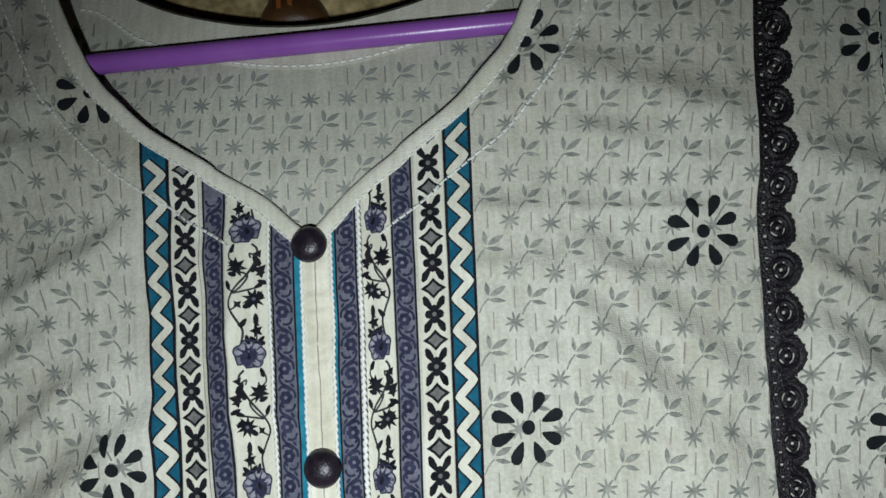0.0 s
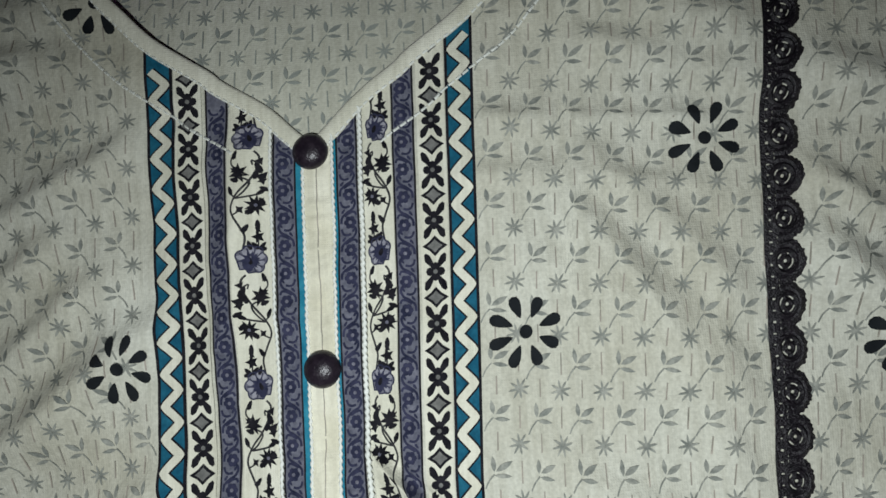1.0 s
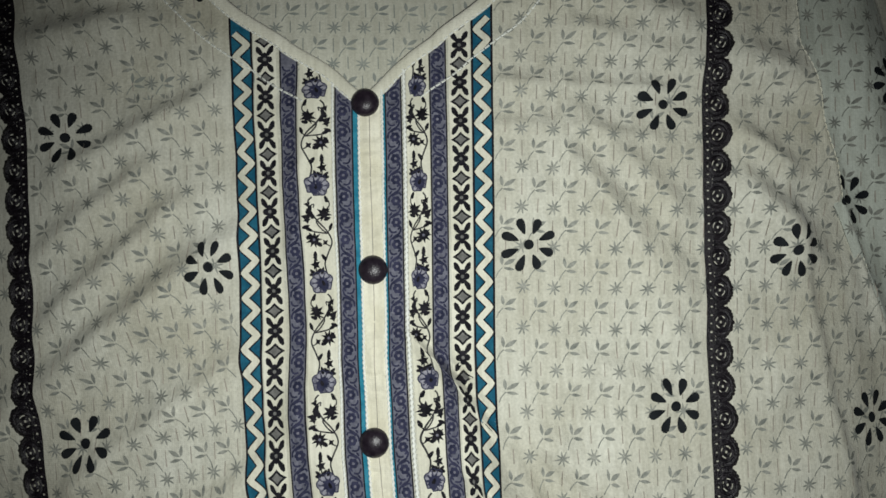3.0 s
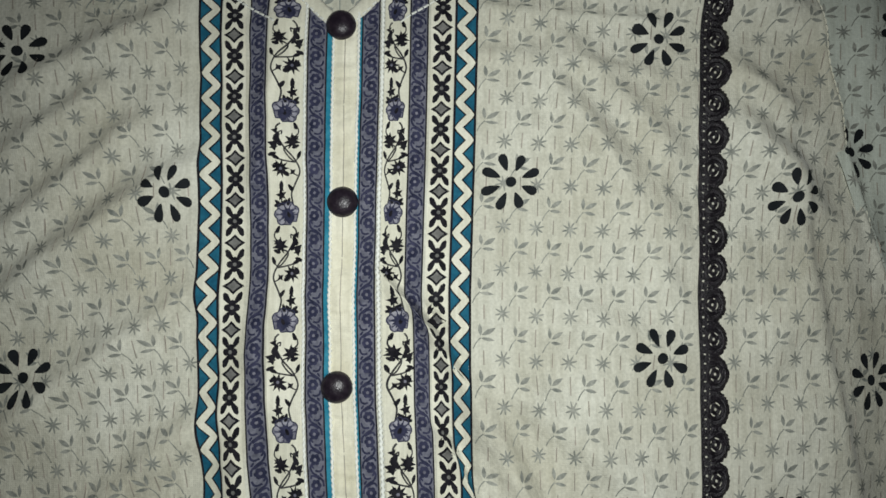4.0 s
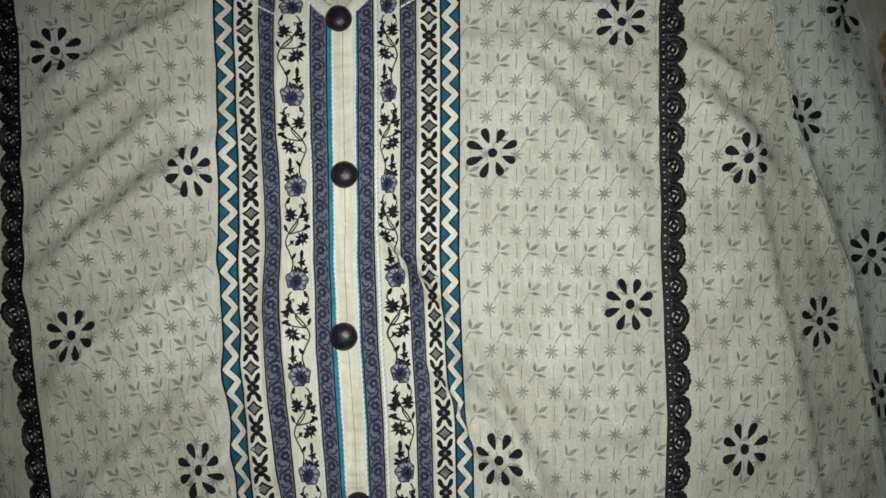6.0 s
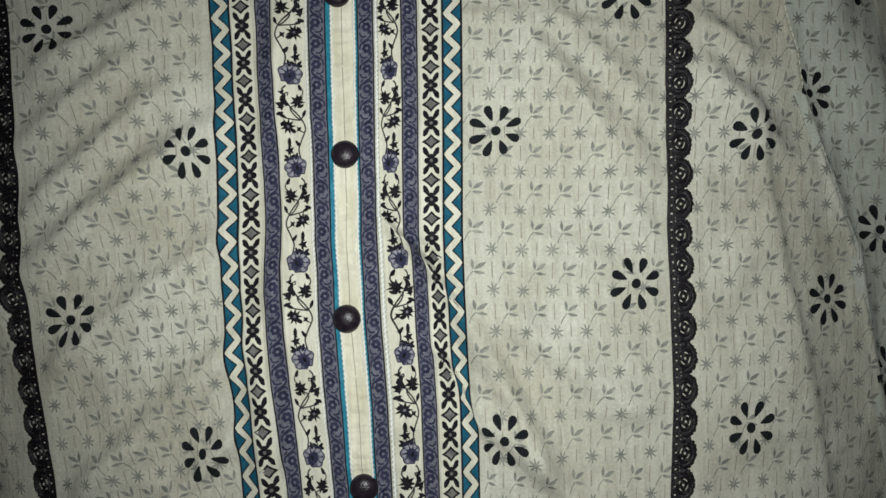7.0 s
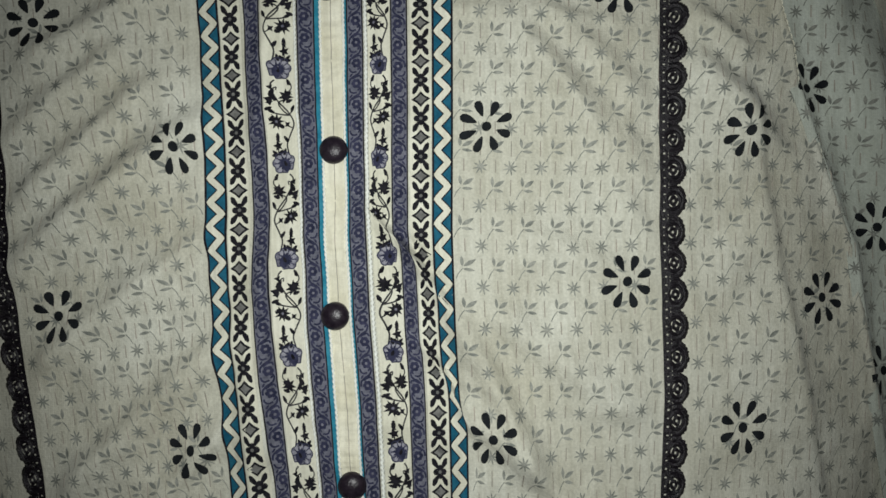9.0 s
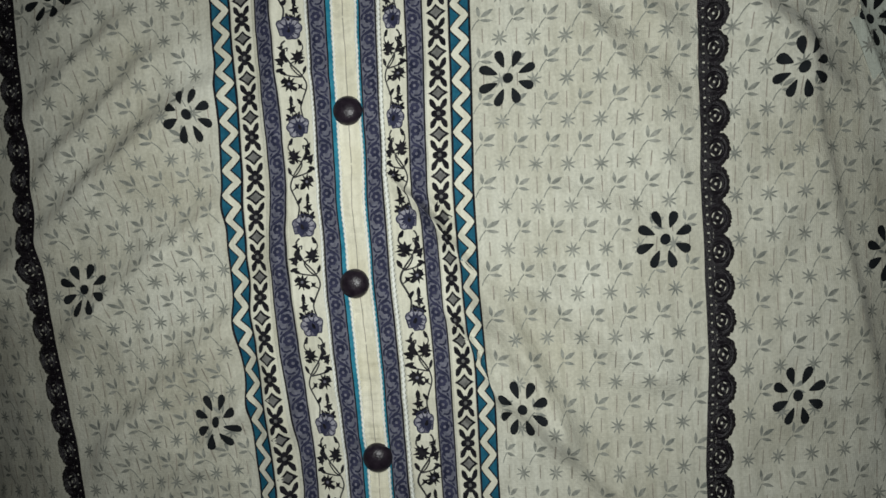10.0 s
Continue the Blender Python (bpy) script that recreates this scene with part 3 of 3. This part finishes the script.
def vine_band(u0, u1, phase, m0):
    band("vine_band", u0, u1, BINDING, 0.2, "white printed band with a flowering vine")
    dark, stem = Pile(), Pile()
    mid, k, per = (u0 + u1) / 2, 0, 40.3
    wide = (u1 - u0) / 12.6
    v, k = phase + per, 1
    while v > BOTTOM + 40:
        m = m0 * (1 if k % 2 else -1) * wide

        def at(a, b):
            return (mid + a * m, v + b)

        def inside(p):
            return p[1] < neck(p[0]) - 4

        # the large fan flower, leaning on its stalk
        def lean(a, b):
            return at(0.87 * a + 0.5 * b, -0.5 * a + 0.87 * b)

        pts = []
        for i in range(41):
            a = math.pi * (-0.26 + 1.44 * i / 40)
            r = 4.1 + 0.75 * abs(math.sin(3.5 * (a + 0.82)))
            pts.append(lean(r * math.cos(a), r * math.sin(a)))
        pts += [lean(-1.7, -4.4), lean(-0.4, -3.6), lean(0.9, -4.3)]
        if all(inside(p) for p in pts):
            flower = Pile()
            fan(flower, pts, 0.36, rings=2)
            bud = mesh_object("vine_flower", flower.v, flower.f, MID_INK, kurta)
            petals, veins = Pile(), Pile()
            for i in range(7):
                g = math.pi * (-0.157 + 0.206 * i)
                fan(petals, [lean(3.3 * math.cos(g) + p * math.cos(g) - q * math.sin(g), 3.3 * math.sin(g) + p * math.sin(g) + q * math.cos(g)) for p, q in leaf(0, 0, 0, 2.5, 1.5, 10)], 0.42)
            mesh_object("petal_print", petals.v, petals.f, PALE_INK, bud)
            ribbon(veins, pts + pts[:1], 0.45, 0.46, step=0.8)
            for i in range(8):
                g = math.pi * (-0.26 + 0.206 * i)
                ribbon(veins, [lean(1.2 * math.cos(g), 1.2 * math.sin(g) - 0.5), lean(4.1 * math.cos(g), 4.1 * math.sin(g))], 0.36, 0.46)
            heart = Pile()
            fan(heart, burst(*lean(-0.2, -0.3), 3.2, 2.0, 11, 0.2), 0.48)
            fan(heart, leaf(*lean(-0.9, -2.5), math.pi / 2 + 0.3 * (1 if m > 0 else -1), 3.6, 1.8, 9), 0.5)
            fan(heart, leaf(*lean(0.8, -2.4), math.pi / 2 - 0.6 * (1 if m > 0 else -1), 3.2, 1.4, 9), 0.5)
            mesh_object("petal_vein", veins.v, veins.f, NAVY_INK, bud)
            mesh_object("flower_heart", heart.v, heart.f, NAVY_INK, bud)
            fan(dark, leaf(*lean(-0.5, -0.6), math.pi / 2 + 0.4 * m0, 2.6, 1.4, 9), 0.53)
        # stems and tendrils below
        for line, w in (
                (((-2.2, -4.8), (-3.6, -6.6), (-3.2, -9.8), (-0.8, -14.4), (3.1, -19.1), (5.0, -23.8), (3.1, -28.5), (1.6, -32.4), (2.3, -36.6)), 0.62),
                (((2.3, -13.3), (-0.8, -14.9), (1.0, -18.3), (3.5, -20.4)), 0.55),
                (((-5.0, -17.6), (-2.4, -19.2), (3.1, -20.3)), 0.55),
                (((3.0, -10.5), (4.6, -8.8), (4.2, -6.6), (2.9, -7.0)), 0.5),
                (((-3.2, -8.8), (-1.6, -7.9), (-1.8, -9.4)), 0.5),
                (((3.3, -20.0), (5.0, -18.4), (5.2, -17.0)), 0.45),
                (((4.2, -25.5), (2.6, -24.6), (1.6, -23.2)), 0.45),
                (((-2.3, -27.6), (-2.2, -36.4)), 0.5)):
            line = [p for p in bow([at(*p) for p in line], 5) if inside(p)]
            if len(line) > 1:
                ribbon(stem, line, w * 1.1, 0.4, step=0.8)
        # leaves and little flowers
        for a, b, r, n in ((2.3, -12.1, 2.7, 7), (3.2, -10.9, 1.5, 5), (-4.4, -13.5, 1.9, 3), (-4.4, -14.6, 1.3, 4), (-2.3, -22.6, 2.8, 9), (-3.9, -8.1, 1.2, 3),
                           (-2.3, -32.9, 1.8, 5), (-2.3, -30.6, 1.0, 4), (2.2, -24.0, 1.2, 4), (1.8, -31.0, 0.9, 3)):
            if inside(at(a, b)):
                fan(dark, burst(*at(a, b), r * 1.3, r * 0.62, n, 0.3 * a), 0.43)
        for a, b, g, size in ((-3.4, -10.4, 1.1, 4.2), (-2.6, -12.6, 2.0, 3.4), (3.6, -14.2, 0.3, 3.2), (-0.6, -24.4, 2.6, 3.6), (-4.2, -21.4, 0.9, 3.0), (-2.3, -28.9, 1.57, 3.4)):
            if inside(at(a, b)):
                fan(dark, leaf(*at(a, b), g if m > 0 else math.pi - g, size, size * 0.5, 8), 0.45)
        for a, b, g in ((-4.9, -17.4, 0.4), (-3.9, -18.4, -0.5), (5.0, -17.6, 1.2), (-3.6, -35.9, 2.4), (-1.2, -35.7, 0.8), (0.5, -35.5, 1.3), (-3.5, -36.8, 0.2), (1.2, -30.0, 2.2), (3.4, -5.9, 2.0)):
            if inside(at(a, b)):
                fan(dark, leaf(*at(a, b), g if m > 0 else math.pi - g, 3.4, 1.55, 7), 0.44)
        if inside(at(-2.3, -22.6)):
            heart = Pile()
            fan(heart, disc(*at(-2.3, -22.6), 0.6, 7), 0.56)
            mesh_object("blossom_heart", heart.v, heart.f, MID_INK, kurta)
        v -= per
        k += 1
    mesh_object("vine_print", dark.v, dark.f, SOOT_INK, kurta)
    mesh_object("vine_stem", stem.v, stem.f, VINE_INK, kurta)


zigzag_band(-54.6, -45.9, -2.6)
cross_band(-45.3, -36.2, 5.0)
scroll_band(-34.8, -27.4, 2.0)
vine_band(-26.8, -13.6, 6.6, 1)
scroll_band(-12.4, -4.8, 6.0, -1)
scroll_band(8.4, 15.7, 3.0)
vine_band(17.9, 28.2, 6.2, -1)
scroll_band(28.4, 35.7, 0.5, -1)
cross_band(36.6, 45.8, 7.0)
zigzag_band(46.3, 54.8, 4.3)

for u0, u1 in ((-4.8, -2.9), (7.3, 8.4)):
    band("teal_edge", u0, u1, TEAL_CORD, 0.4, "bright teal edge beside the placket")

# placket with its pleat
def crinkled(u, v, up=0.0):
    """Small cross-wise puckers, held down at the placket's edges."""
    h = 0.9 * noise.noise(Vector((u * 0.09, v * 0.26, 8.0))) + 0.4 * noise.noise(Vector((u * 0.2, v * 0.7, 3.0)))
    return drape(u, v, up + h * max(0.0, 1 - abs((u - 2.35) / 5.05) ** 4))


pile = Pile()
sheet(pile, -2.7, 7.4, 0.9, 12, step=0.6, drop=3.0, place=crinkled)
mesh_object("placket", pile.v, pile.f, PLACKET, kurta, True, "plain cream button placket")
pile = Pile()
ribbon(pile, [(2.3 + 0.25 * math.sin(i / 9), BOTTOM + (2 - 4 - BOTTOM) * i / 160) for i in range(161)], 0.35, 1.12, crinkled)
mesh_object("placket_pleat", pile.v, pile.f, PINK_INK, kurta)


def cord(name, u, radius, up, mat, label, hi=None):
    """A twisted cord laid down the cloth."""
    hi = neck(u) - 4 if hi is None else hi
    step, seg = 0.42, 8
    n = int((hi - BOTTOM) / step)
    verts, faces = [], []
    for i in range(n + 1):
        v = BOTTOM + i * step
        x, y, z = drape(u, v, up)
        for k in range(seg):
            a = 2 * math.pi * k / seg
            r = radius * (1 + 0.42 * math.cos(2 * (a - v * 1.5))) * MM
            verts.append((x + r * math.cos(a), y - r * math.sin(a) * 0.9, z))
    for i in range(n):
        for k in range(seg):
            a, b = i * seg + k, i * seg + (k + 1) % seg
            faces.append((a, b, b + seg, a + seg))
    return mesh_object(name, verts, faces, mat, kurta, True, label)


cord("white_cord", -2.4, 0.5, 0.9, WHITE_CORD, "twisted white cord")
cord("white_cord", 7.3, 0.5, 0.9, WHITE_CORD, "twisted white cord")
cord("white_cord", -13.1, 0.5, 0.6, WHITE_CORD, "twisted white cord")
cord("white_cord", 16.8, 0.7, 0.7, WHITE_CORD, "twisted white cord")

# neck binding, its edge and the stitching
for s in (-1, 1):
    line = bow([(s * a, b) for a, b in zip(NECK_U, NECK_V)], 10)
    line = [(u, v) for u, v in line]
    verts, faces, n = [], [], len(line)
    outer, second = [], []
    for i, (u, v) in enumerate(line):
        p, q = line[max(i - 1, 0)], line[min(i + 1, n - 1)]
        du, dv = q[0] - p[0], q[1] - p[1]
        k = math.hypot(du, dv) or 1
        nu, nv = dv / k * s, -du / k * s
        for d, up in ((-0.4, -0.8), (-0.6, 0.5), (0.3, 1.1), (2.0, 1.25), (3.8, 1.1), (4.8, 0.85), (5.0, 0.1)):
            verts.append(drape(u + nu * d * s * s, v + nv * d * s * s, up))
        outer.append((u + nu * 4.5, v + nv * 4.5))
        second.append((u + nu * 18.5, v + nv * 18.5))
    for i in range(n - 1):
        for k in range(6):
            a = i * 7 + k
            faces.append((a, a + 7, a + 8, a + 1))
    mesh_object("neck_binding", verts, faces, BINDING, kurta, True, "cream bias binding round the neck")
    pile = Pile()
    # dark ribbon that paints the thin shade under the binding's inner edge
    ribbon(pile, [(u - 0.4 * s, v + 0.2) for u, v in line], 0.6, 0.2)
    mesh_object("neck_edge", pile.v, pile.f, DARK_EDGE, kurta, label="thin dark line painting the shade along the neck edge")
    pile = Pile()
    stitches(pile, outer[4:], 1.0)
    stitches(pile, [p for p in second if p[1] > 1 and abs(p[0]) > 14], 0.5, dash=2.2, gap=0.5)
    mesh_object("neck_stitching", pile.v, pile.f, WHITE_CORD, kurta)


# ---- black scalloped lace ----
def lace(s, first, label):
    """Lace with its straight edge at u_in and scallops away from the middle; holes show the cotton."""
    pile = Pile()
    lo, hi, per = BOTTOM, top_edge(142.0) - 2, 12.85

    def at(a, b):
        return (s * ((selvage(b) if s > 0 else 142.5) + 0.88 * a), b)

    def ring(cu, cv, r0, r1, a0, a1, n, up, ragged=0.0):
        verts, faces = [], []
        for i in range(n + 1):
            a = a0 + (a1 - a0) * i / n
            for j in range(3):
                r = r0 + (r1 - r0) * j / 2 + (random.uniform(0, ragged) if j == 2 else 0)
                verts.append(drape(*at(cu + r * math.cos(a), cv + r * math.sin(a)), up + (0.7 if j == 1 else 0)))
        for i in range(n):
            for j in range(2):
                k = i * 3 + j
                faces.append((k, k + 3, k + 4, k + 1))
        pile.add(verts, faces)

    n = int((hi - lo) / 1.5)
    for a, w, up in ((0.6, 1.6, 0.6), (3.3, 1.3, 0.55)):
        ribbon(pile, [at(a, lo + (hi - lo) * i / n) for i in range(n + 1)], w, up)
    v = lo + 2
    while v < hi - 2:
        ribbon(pile, [at(0.8, v), at(3.6, v + random.uniform(-0.4, 0.4))], 2.85, 0.5)
        v += 3.4
    v, k = first, 0
    while v < hi - 3:
        c = 6.4
        ring(c, v, 2.6, 4.3, 0, 2 * math.pi, 22, 0.7)
        ring(c, v, 0.55, 2.15, 0, 2 * math.pi, 12, 0.75)
        for a in (0.4, 1.9, 3.4, 4.9):
            a += random.uniform(-0.25, 0.25)
            ribbon(pile, [at(c + 1.5 * math.cos(a), v + 1.5 * math.sin(a)), at(c + 2.8 * math.cos(a), v + 3.0 * math.sin(a))], 1.7, 0.65, step=0.6)
        ring(c - 0.6, v, 3.9, 6.7, -1.85, 1.85, 40, 0.5, 0.8)
        # dark fill between neighbouring scallops, next to the straight edge
        w = v + per / 2
        fan(pile, [at(3.2, w - 3.4), at(7.4, w - 2.4), at(8.0, w), at(7.4, w + 2.4), at(3.2, w + 3.4), at(4.6, w)], 0.52, rings=2)
        ribbon(pile, [at(3.2, w - 2.6), at(6, w)], 0.9, 0.6)
        v += per
        k += 1
    return mesh_object("lace_trim", pile.v, pile.f, LACE, kurta, label=label)


lace(1, -72.3 - 12.85 * 19, "black crocheted lace with scalloped outer edge")
lace(-1, -72.3 - 12.85 * 19, "black crocheted lace with scalloped outer edge")


# ---- buttons ----
def button(x, v):
    bm = bmesh.new()
    seg, prof = 32, [(0.0, 4.1), (1.6, 4.02), (3.2, 3.6), (4.5, 2.85), (5.4, 1.9), (5.85, 0.9), (5.9, 0.2), (5.6, -0.5), (4.6, -0.9), (0.0, -0.9)]
    u = (x - float(np.interp(v, CENTRE_V, CENTRE_X))) / scale_at(v)
    base = Vector((x * MM, drape(u, v, 1.4)[1], 1.4 + v * MM))
    loops = []
    for r, h in prof:
        if r == 0:
            loops.append([bm.verts.new(base + Vector((0, -h * MM, 0)))])
        else:
            loops.append([bm.verts.new(base + Vector((r * MM * math.cos(2 * math.pi * k / seg), -h * MM, r * MM * math.sin(2 * math.pi * k / seg)))) for k in range(seg)])
    for a, b in zip(loops, loops[1:]):
        for k in range(seg):
            j = (k + 1) % seg
            if len(a) == 1:
                bm.faces.new((a[0], b[k], b[j]))
            elif len(b) == 1:
                bm.faces.new((a[k], b[0], a[j]))
            else:
                bm.faces.new((a[k], b[k], b[j], a[j]))
    bmesh.ops.recalc_face_normals(bm, faces=bm.faces)
    me = bpy.data.meshes.new("button")
    bm.to_mesh(me)
    bm.free()
    me.materials.append(BUTTON)
    me.polygons.foreach_set("use_smooth", [True] * len(me.polygons))
    ob = new("button", me)
    ob.parent = kurta
    ob["label"] = "round domed dark brown button"


for x, v in ((0.3, -0), (1, -70), (-1.3, -138.8), (2.7, -208.4)):
    button(x, v)

# ---- sleeves ----
FAR_V = [-330, -200, -80, 0, 50, 96]
FAR_X = [292, 282, 264, 248, 234, 214]


def sleeve_at(v, flip=1):
    if flip < 0:
        return float(np.interp(v, [-330, 20, 96], [206, 196, 192])), float(np.interp(v, [-330, 0, 96], [300, 235, 199]))
    return armhole(v) - 6, float(np.interp(v, FAR_V, FAR_X))


def sleeve_front(x, v, up=0.0, flip=1):
    """The outer face of the sleeve over place (x, v), mm."""
    a, b = sleeve_at(v, flip)
    s = min(max((x - a) / (b - a), 0.0), 1.0)
    wave = 2.2 * noise.noise(Vector((x * 0.03, v * 0.022, 5.0))) + 0.5 * noise.noise(Vector((x * 0.09, v * 0.07, 2.0)))
    if flip < 0:
        full = math.sqrt(max(0.0, 1 - (2 * s - 1) ** 14))
        lift = float(np.interp(v, [-330, -200, -100, -30, 30, 96], [5, 4.5, 3, -0.5, -4, -9]))
        y = 1.0 + (lift - 1.0 + 4.5 + wave) * full - 7.0 * s * s
    else:
        # it hangs a little behind the armhole, in long soft folds
        d = x - a
        fold = 2.4 * noise.noise(Vector((x * 0.055 - v * 0.012, v * 0.011, 2.4))) + 1.1 * noise.noise(Vector((x * 0.12 - v * 0.02, v * 0.02, 6.1)))
        y = float(np.interp(v, [-330, -170, -110, -60, 20, 96], [-19, -17, -14, -9, -5, -5]))
        y += -float(np.interp(v, [-170, -60, 20], [9, 15, 17])) * (1 - math.exp(-max(d - 5, 0.0) / 6)) + 7 * soft((d - 42) / 16) + (wave + fold) * min(1.0, d / 16) - 4.0 * s ** 6
        y = max(y, -27.0)
    return (flip * x * MM, -(y + up) * MM, 1.4 + v * MM)


def sleeve(flip, label):
    ns, nv = 44, 190
    verts, faces = [], []
    for j in range(nv + 1):
        v = -300 + 396 * j / nv
        a, b = sleeve_at(v, flip)
        for i in range(ns + 1):
            s = (1 - math.cos(math.pi * i / ns)) / 2
            verts.append(sleeve_front(a + (b - a) * s, v, 0, flip))
        for i in range(1, 12):
            s = 1 - i / 12
            x, y, z = sleeve_front(a + (b - a) * s, v, 0, flip)
            verts.append((x, min(max(y, -0.002) + (0.006 + 0.010 * s) * math.sin(math.pi * s) ** 0.5, 0.032), z))
    w = ns + 12
    for j in range(nv):
        for i in range(w):
            k = (i + 1) % w
            p = (j * w + i, j * w + k, (j + 1) * w + k, (j + 1) * w + i)
            faces.append(p if flip > 0 else p[::-1])
    return mesh_object("sleeve", verts, faces, SLEEVE_COOL_LIT, kurta, True, label)


sleeve(1, "printed cotton sleeve hanging behind the armhole, cooler light put into its colour")
sleeve(-1, "printed cotton sleeve, cooler light put into its colour")
ink, bars = Pile(), Pile()


def on_sleeve(u, v):
    a, b = sleeve_at(v)
    return -290 < v < 90 and a + 1.5 < u < b - 4


sprigs(ink, bars, on_sleeve, sleeve_front, 1, 0.3, at=(204.0, -62.0), tilt=-0.1)
tagged(mesh_object("sprig_print", ink.v, ink.f, GREY_INK, kurta, label="grey stars and leaf sprigs printed on the sleeve"), kind="stuff")
tagged(mesh_object("bar_print", bars.v, bars.f, PINK_INK, kurta), kind="stuff")
for u, v in ((211.5, -48.0), (236.0, 4.0), (240.0, -112.0), (262.0, -52.0), (238.0, -176.0), (266.0, -150.0)):
    bloom(u, v, sleeve_front, -0.16, 0.65, lambda p, q: p < sleeve_at(q)[1] - 1, trim=lambda q: sleeve_at(q)[0] + 3.0)
pile = Pile()
ribbon(pile, [(sleeve_at(v)[1] - 0.6, v) for v in range(-300, 90, 4)], 2.2, 0.6, sleeve_front)
mesh_object("sleeve_seam", pile.v, pile.f, BINDING, kurta, label="pale turned sleeve edge")
# armhole seam on the body
pile = Pile()
line = [flat(armhole(v) - 1.6, v) for v in range(92, -84, -4)]
stitches(pile, line, 0.35, dash=2.6, gap=0.4, wide=0.55)
mesh_object("armhole_stitching", pile.v, pile.f, BINDING, kurta)


# ---- hanger and wooden hook ----
def tube(name, pts, radius, mat, parent, label="", seg=20):
    verts, faces = [], []
    pts = [Vector(p) for p in pts]
    for i, p in enumerate(pts):
        d = (pts[min(i + 1, len(pts) - 1)] - pts[max(i - 1, 0)]).normalized()
        a = d.cross(Vector((0, 1, 0.01))).normalized()
        b = d.cross(a)
        verts += [p + radius * (a * math.cos(2 * math.pi * k / seg) + b * math.sin(2 * math.pi * k / seg)) for k in range(seg)]
    for i in range(len(pts) - 1):
        for k in range(seg):
            j = (k + 1) % seg
            faces.append((i * seg + k, i * seg + j, (i + 1) * seg + j, (i + 1) * seg + k))
    faces += [tuple(range(seg))[::-1], tuple((len(pts) - 1) * seg + k for k in range(seg))]
    return mesh_object(name, verts, faces, mat, parent, True, label)


hanger = tagged(new("clothes_hanger"), "glossy purple plastic tube hanger inside the kurta", "hanger")
tube("lower_bar", [(-0.135 + 0.27 * i / 12, 0.0043, 1.4722 - 0.0032 * i / 12) for i in range(13)], 0.0036, PURPLE, hanger)
tube("arm", [(-0.135, 0.0043, 1.4722), (-0.142, 0.005, 1.483), (-0.13, 0.006, 1.494), (-0.07, 0.010, 1.527), (-0.0125, 0.014, 1.552)], 0.0036, PURPLE, hanger)
tube("arm", [(0.135, 0.0043, 1.4690), (0.142, 0.005, 1.481), (0.13, 0.006, 1.492), (0.07, 0.010, 1.525), (-0.0125, 0.014, 1.552)], 0.0036, PURPLE, hanger)
tube("hook", [(-0.0125, 0.014, 1.552)] + [(-0.0125 + 0.014 * math.sin(a / 10), 0.015 + 0.0002 * a, 1.575 - 0.014 * math.cos(a / 10)) for a in range(0, 28, 2)], 0.0022, PURPLE, hanger)

hook = tagged(new("wall_hook"), "dark brown bell-shaped wooden hook plate with orange marks on the wall", "hook")
prof = [(0.0140, 1.4920), (0.0146, 1.4970), (0.0132, 1.5010), (0.0105, 1.5055), (0.0095, 1.5115), (0.0095, 1.53), (0.011, 1.545), (0.009, 1.558), (0.0, 1.564)]
seg, verts, faces = 20, [], []
for r, z in prof:
    z -= 0.003
    verts += [(-0.0104 + r * math.cos(2 * math.pi * k / seg), 0.034 + 0.75 * r * math.sin(2 * math.pi * k / seg), z) for k in range(seg)]
for i in range(len(prof) - 1):
    for k in range(seg):
        j = (k + 1) % seg
        faces.append((i * seg + k, i * seg + j, (i + 1) * seg + j, (i + 1) * seg + k))
faces.append(tuple(range(seg))[::-1])
mesh_object("plate", verts, faces, BROWN, hook, True)
for dx in (-0.0032, 0.0012):
    c = [(-0.0104 + dx + a * 0.0009, 0.0238, 1.4985 + b * 0.0028) for a, b in ((-1, -1), (1, -1), (1, 1), (-1, 1))]
    c += [(x, y + 0.004, z) for x, y, z in c]
    mesh_object("mark", c, [(0, 1, 2, 3), (0, 4, 5, 1), (1, 5, 6, 2), (2, 6, 7, 3), (3, 7, 4, 0)], ORANGE, hook)
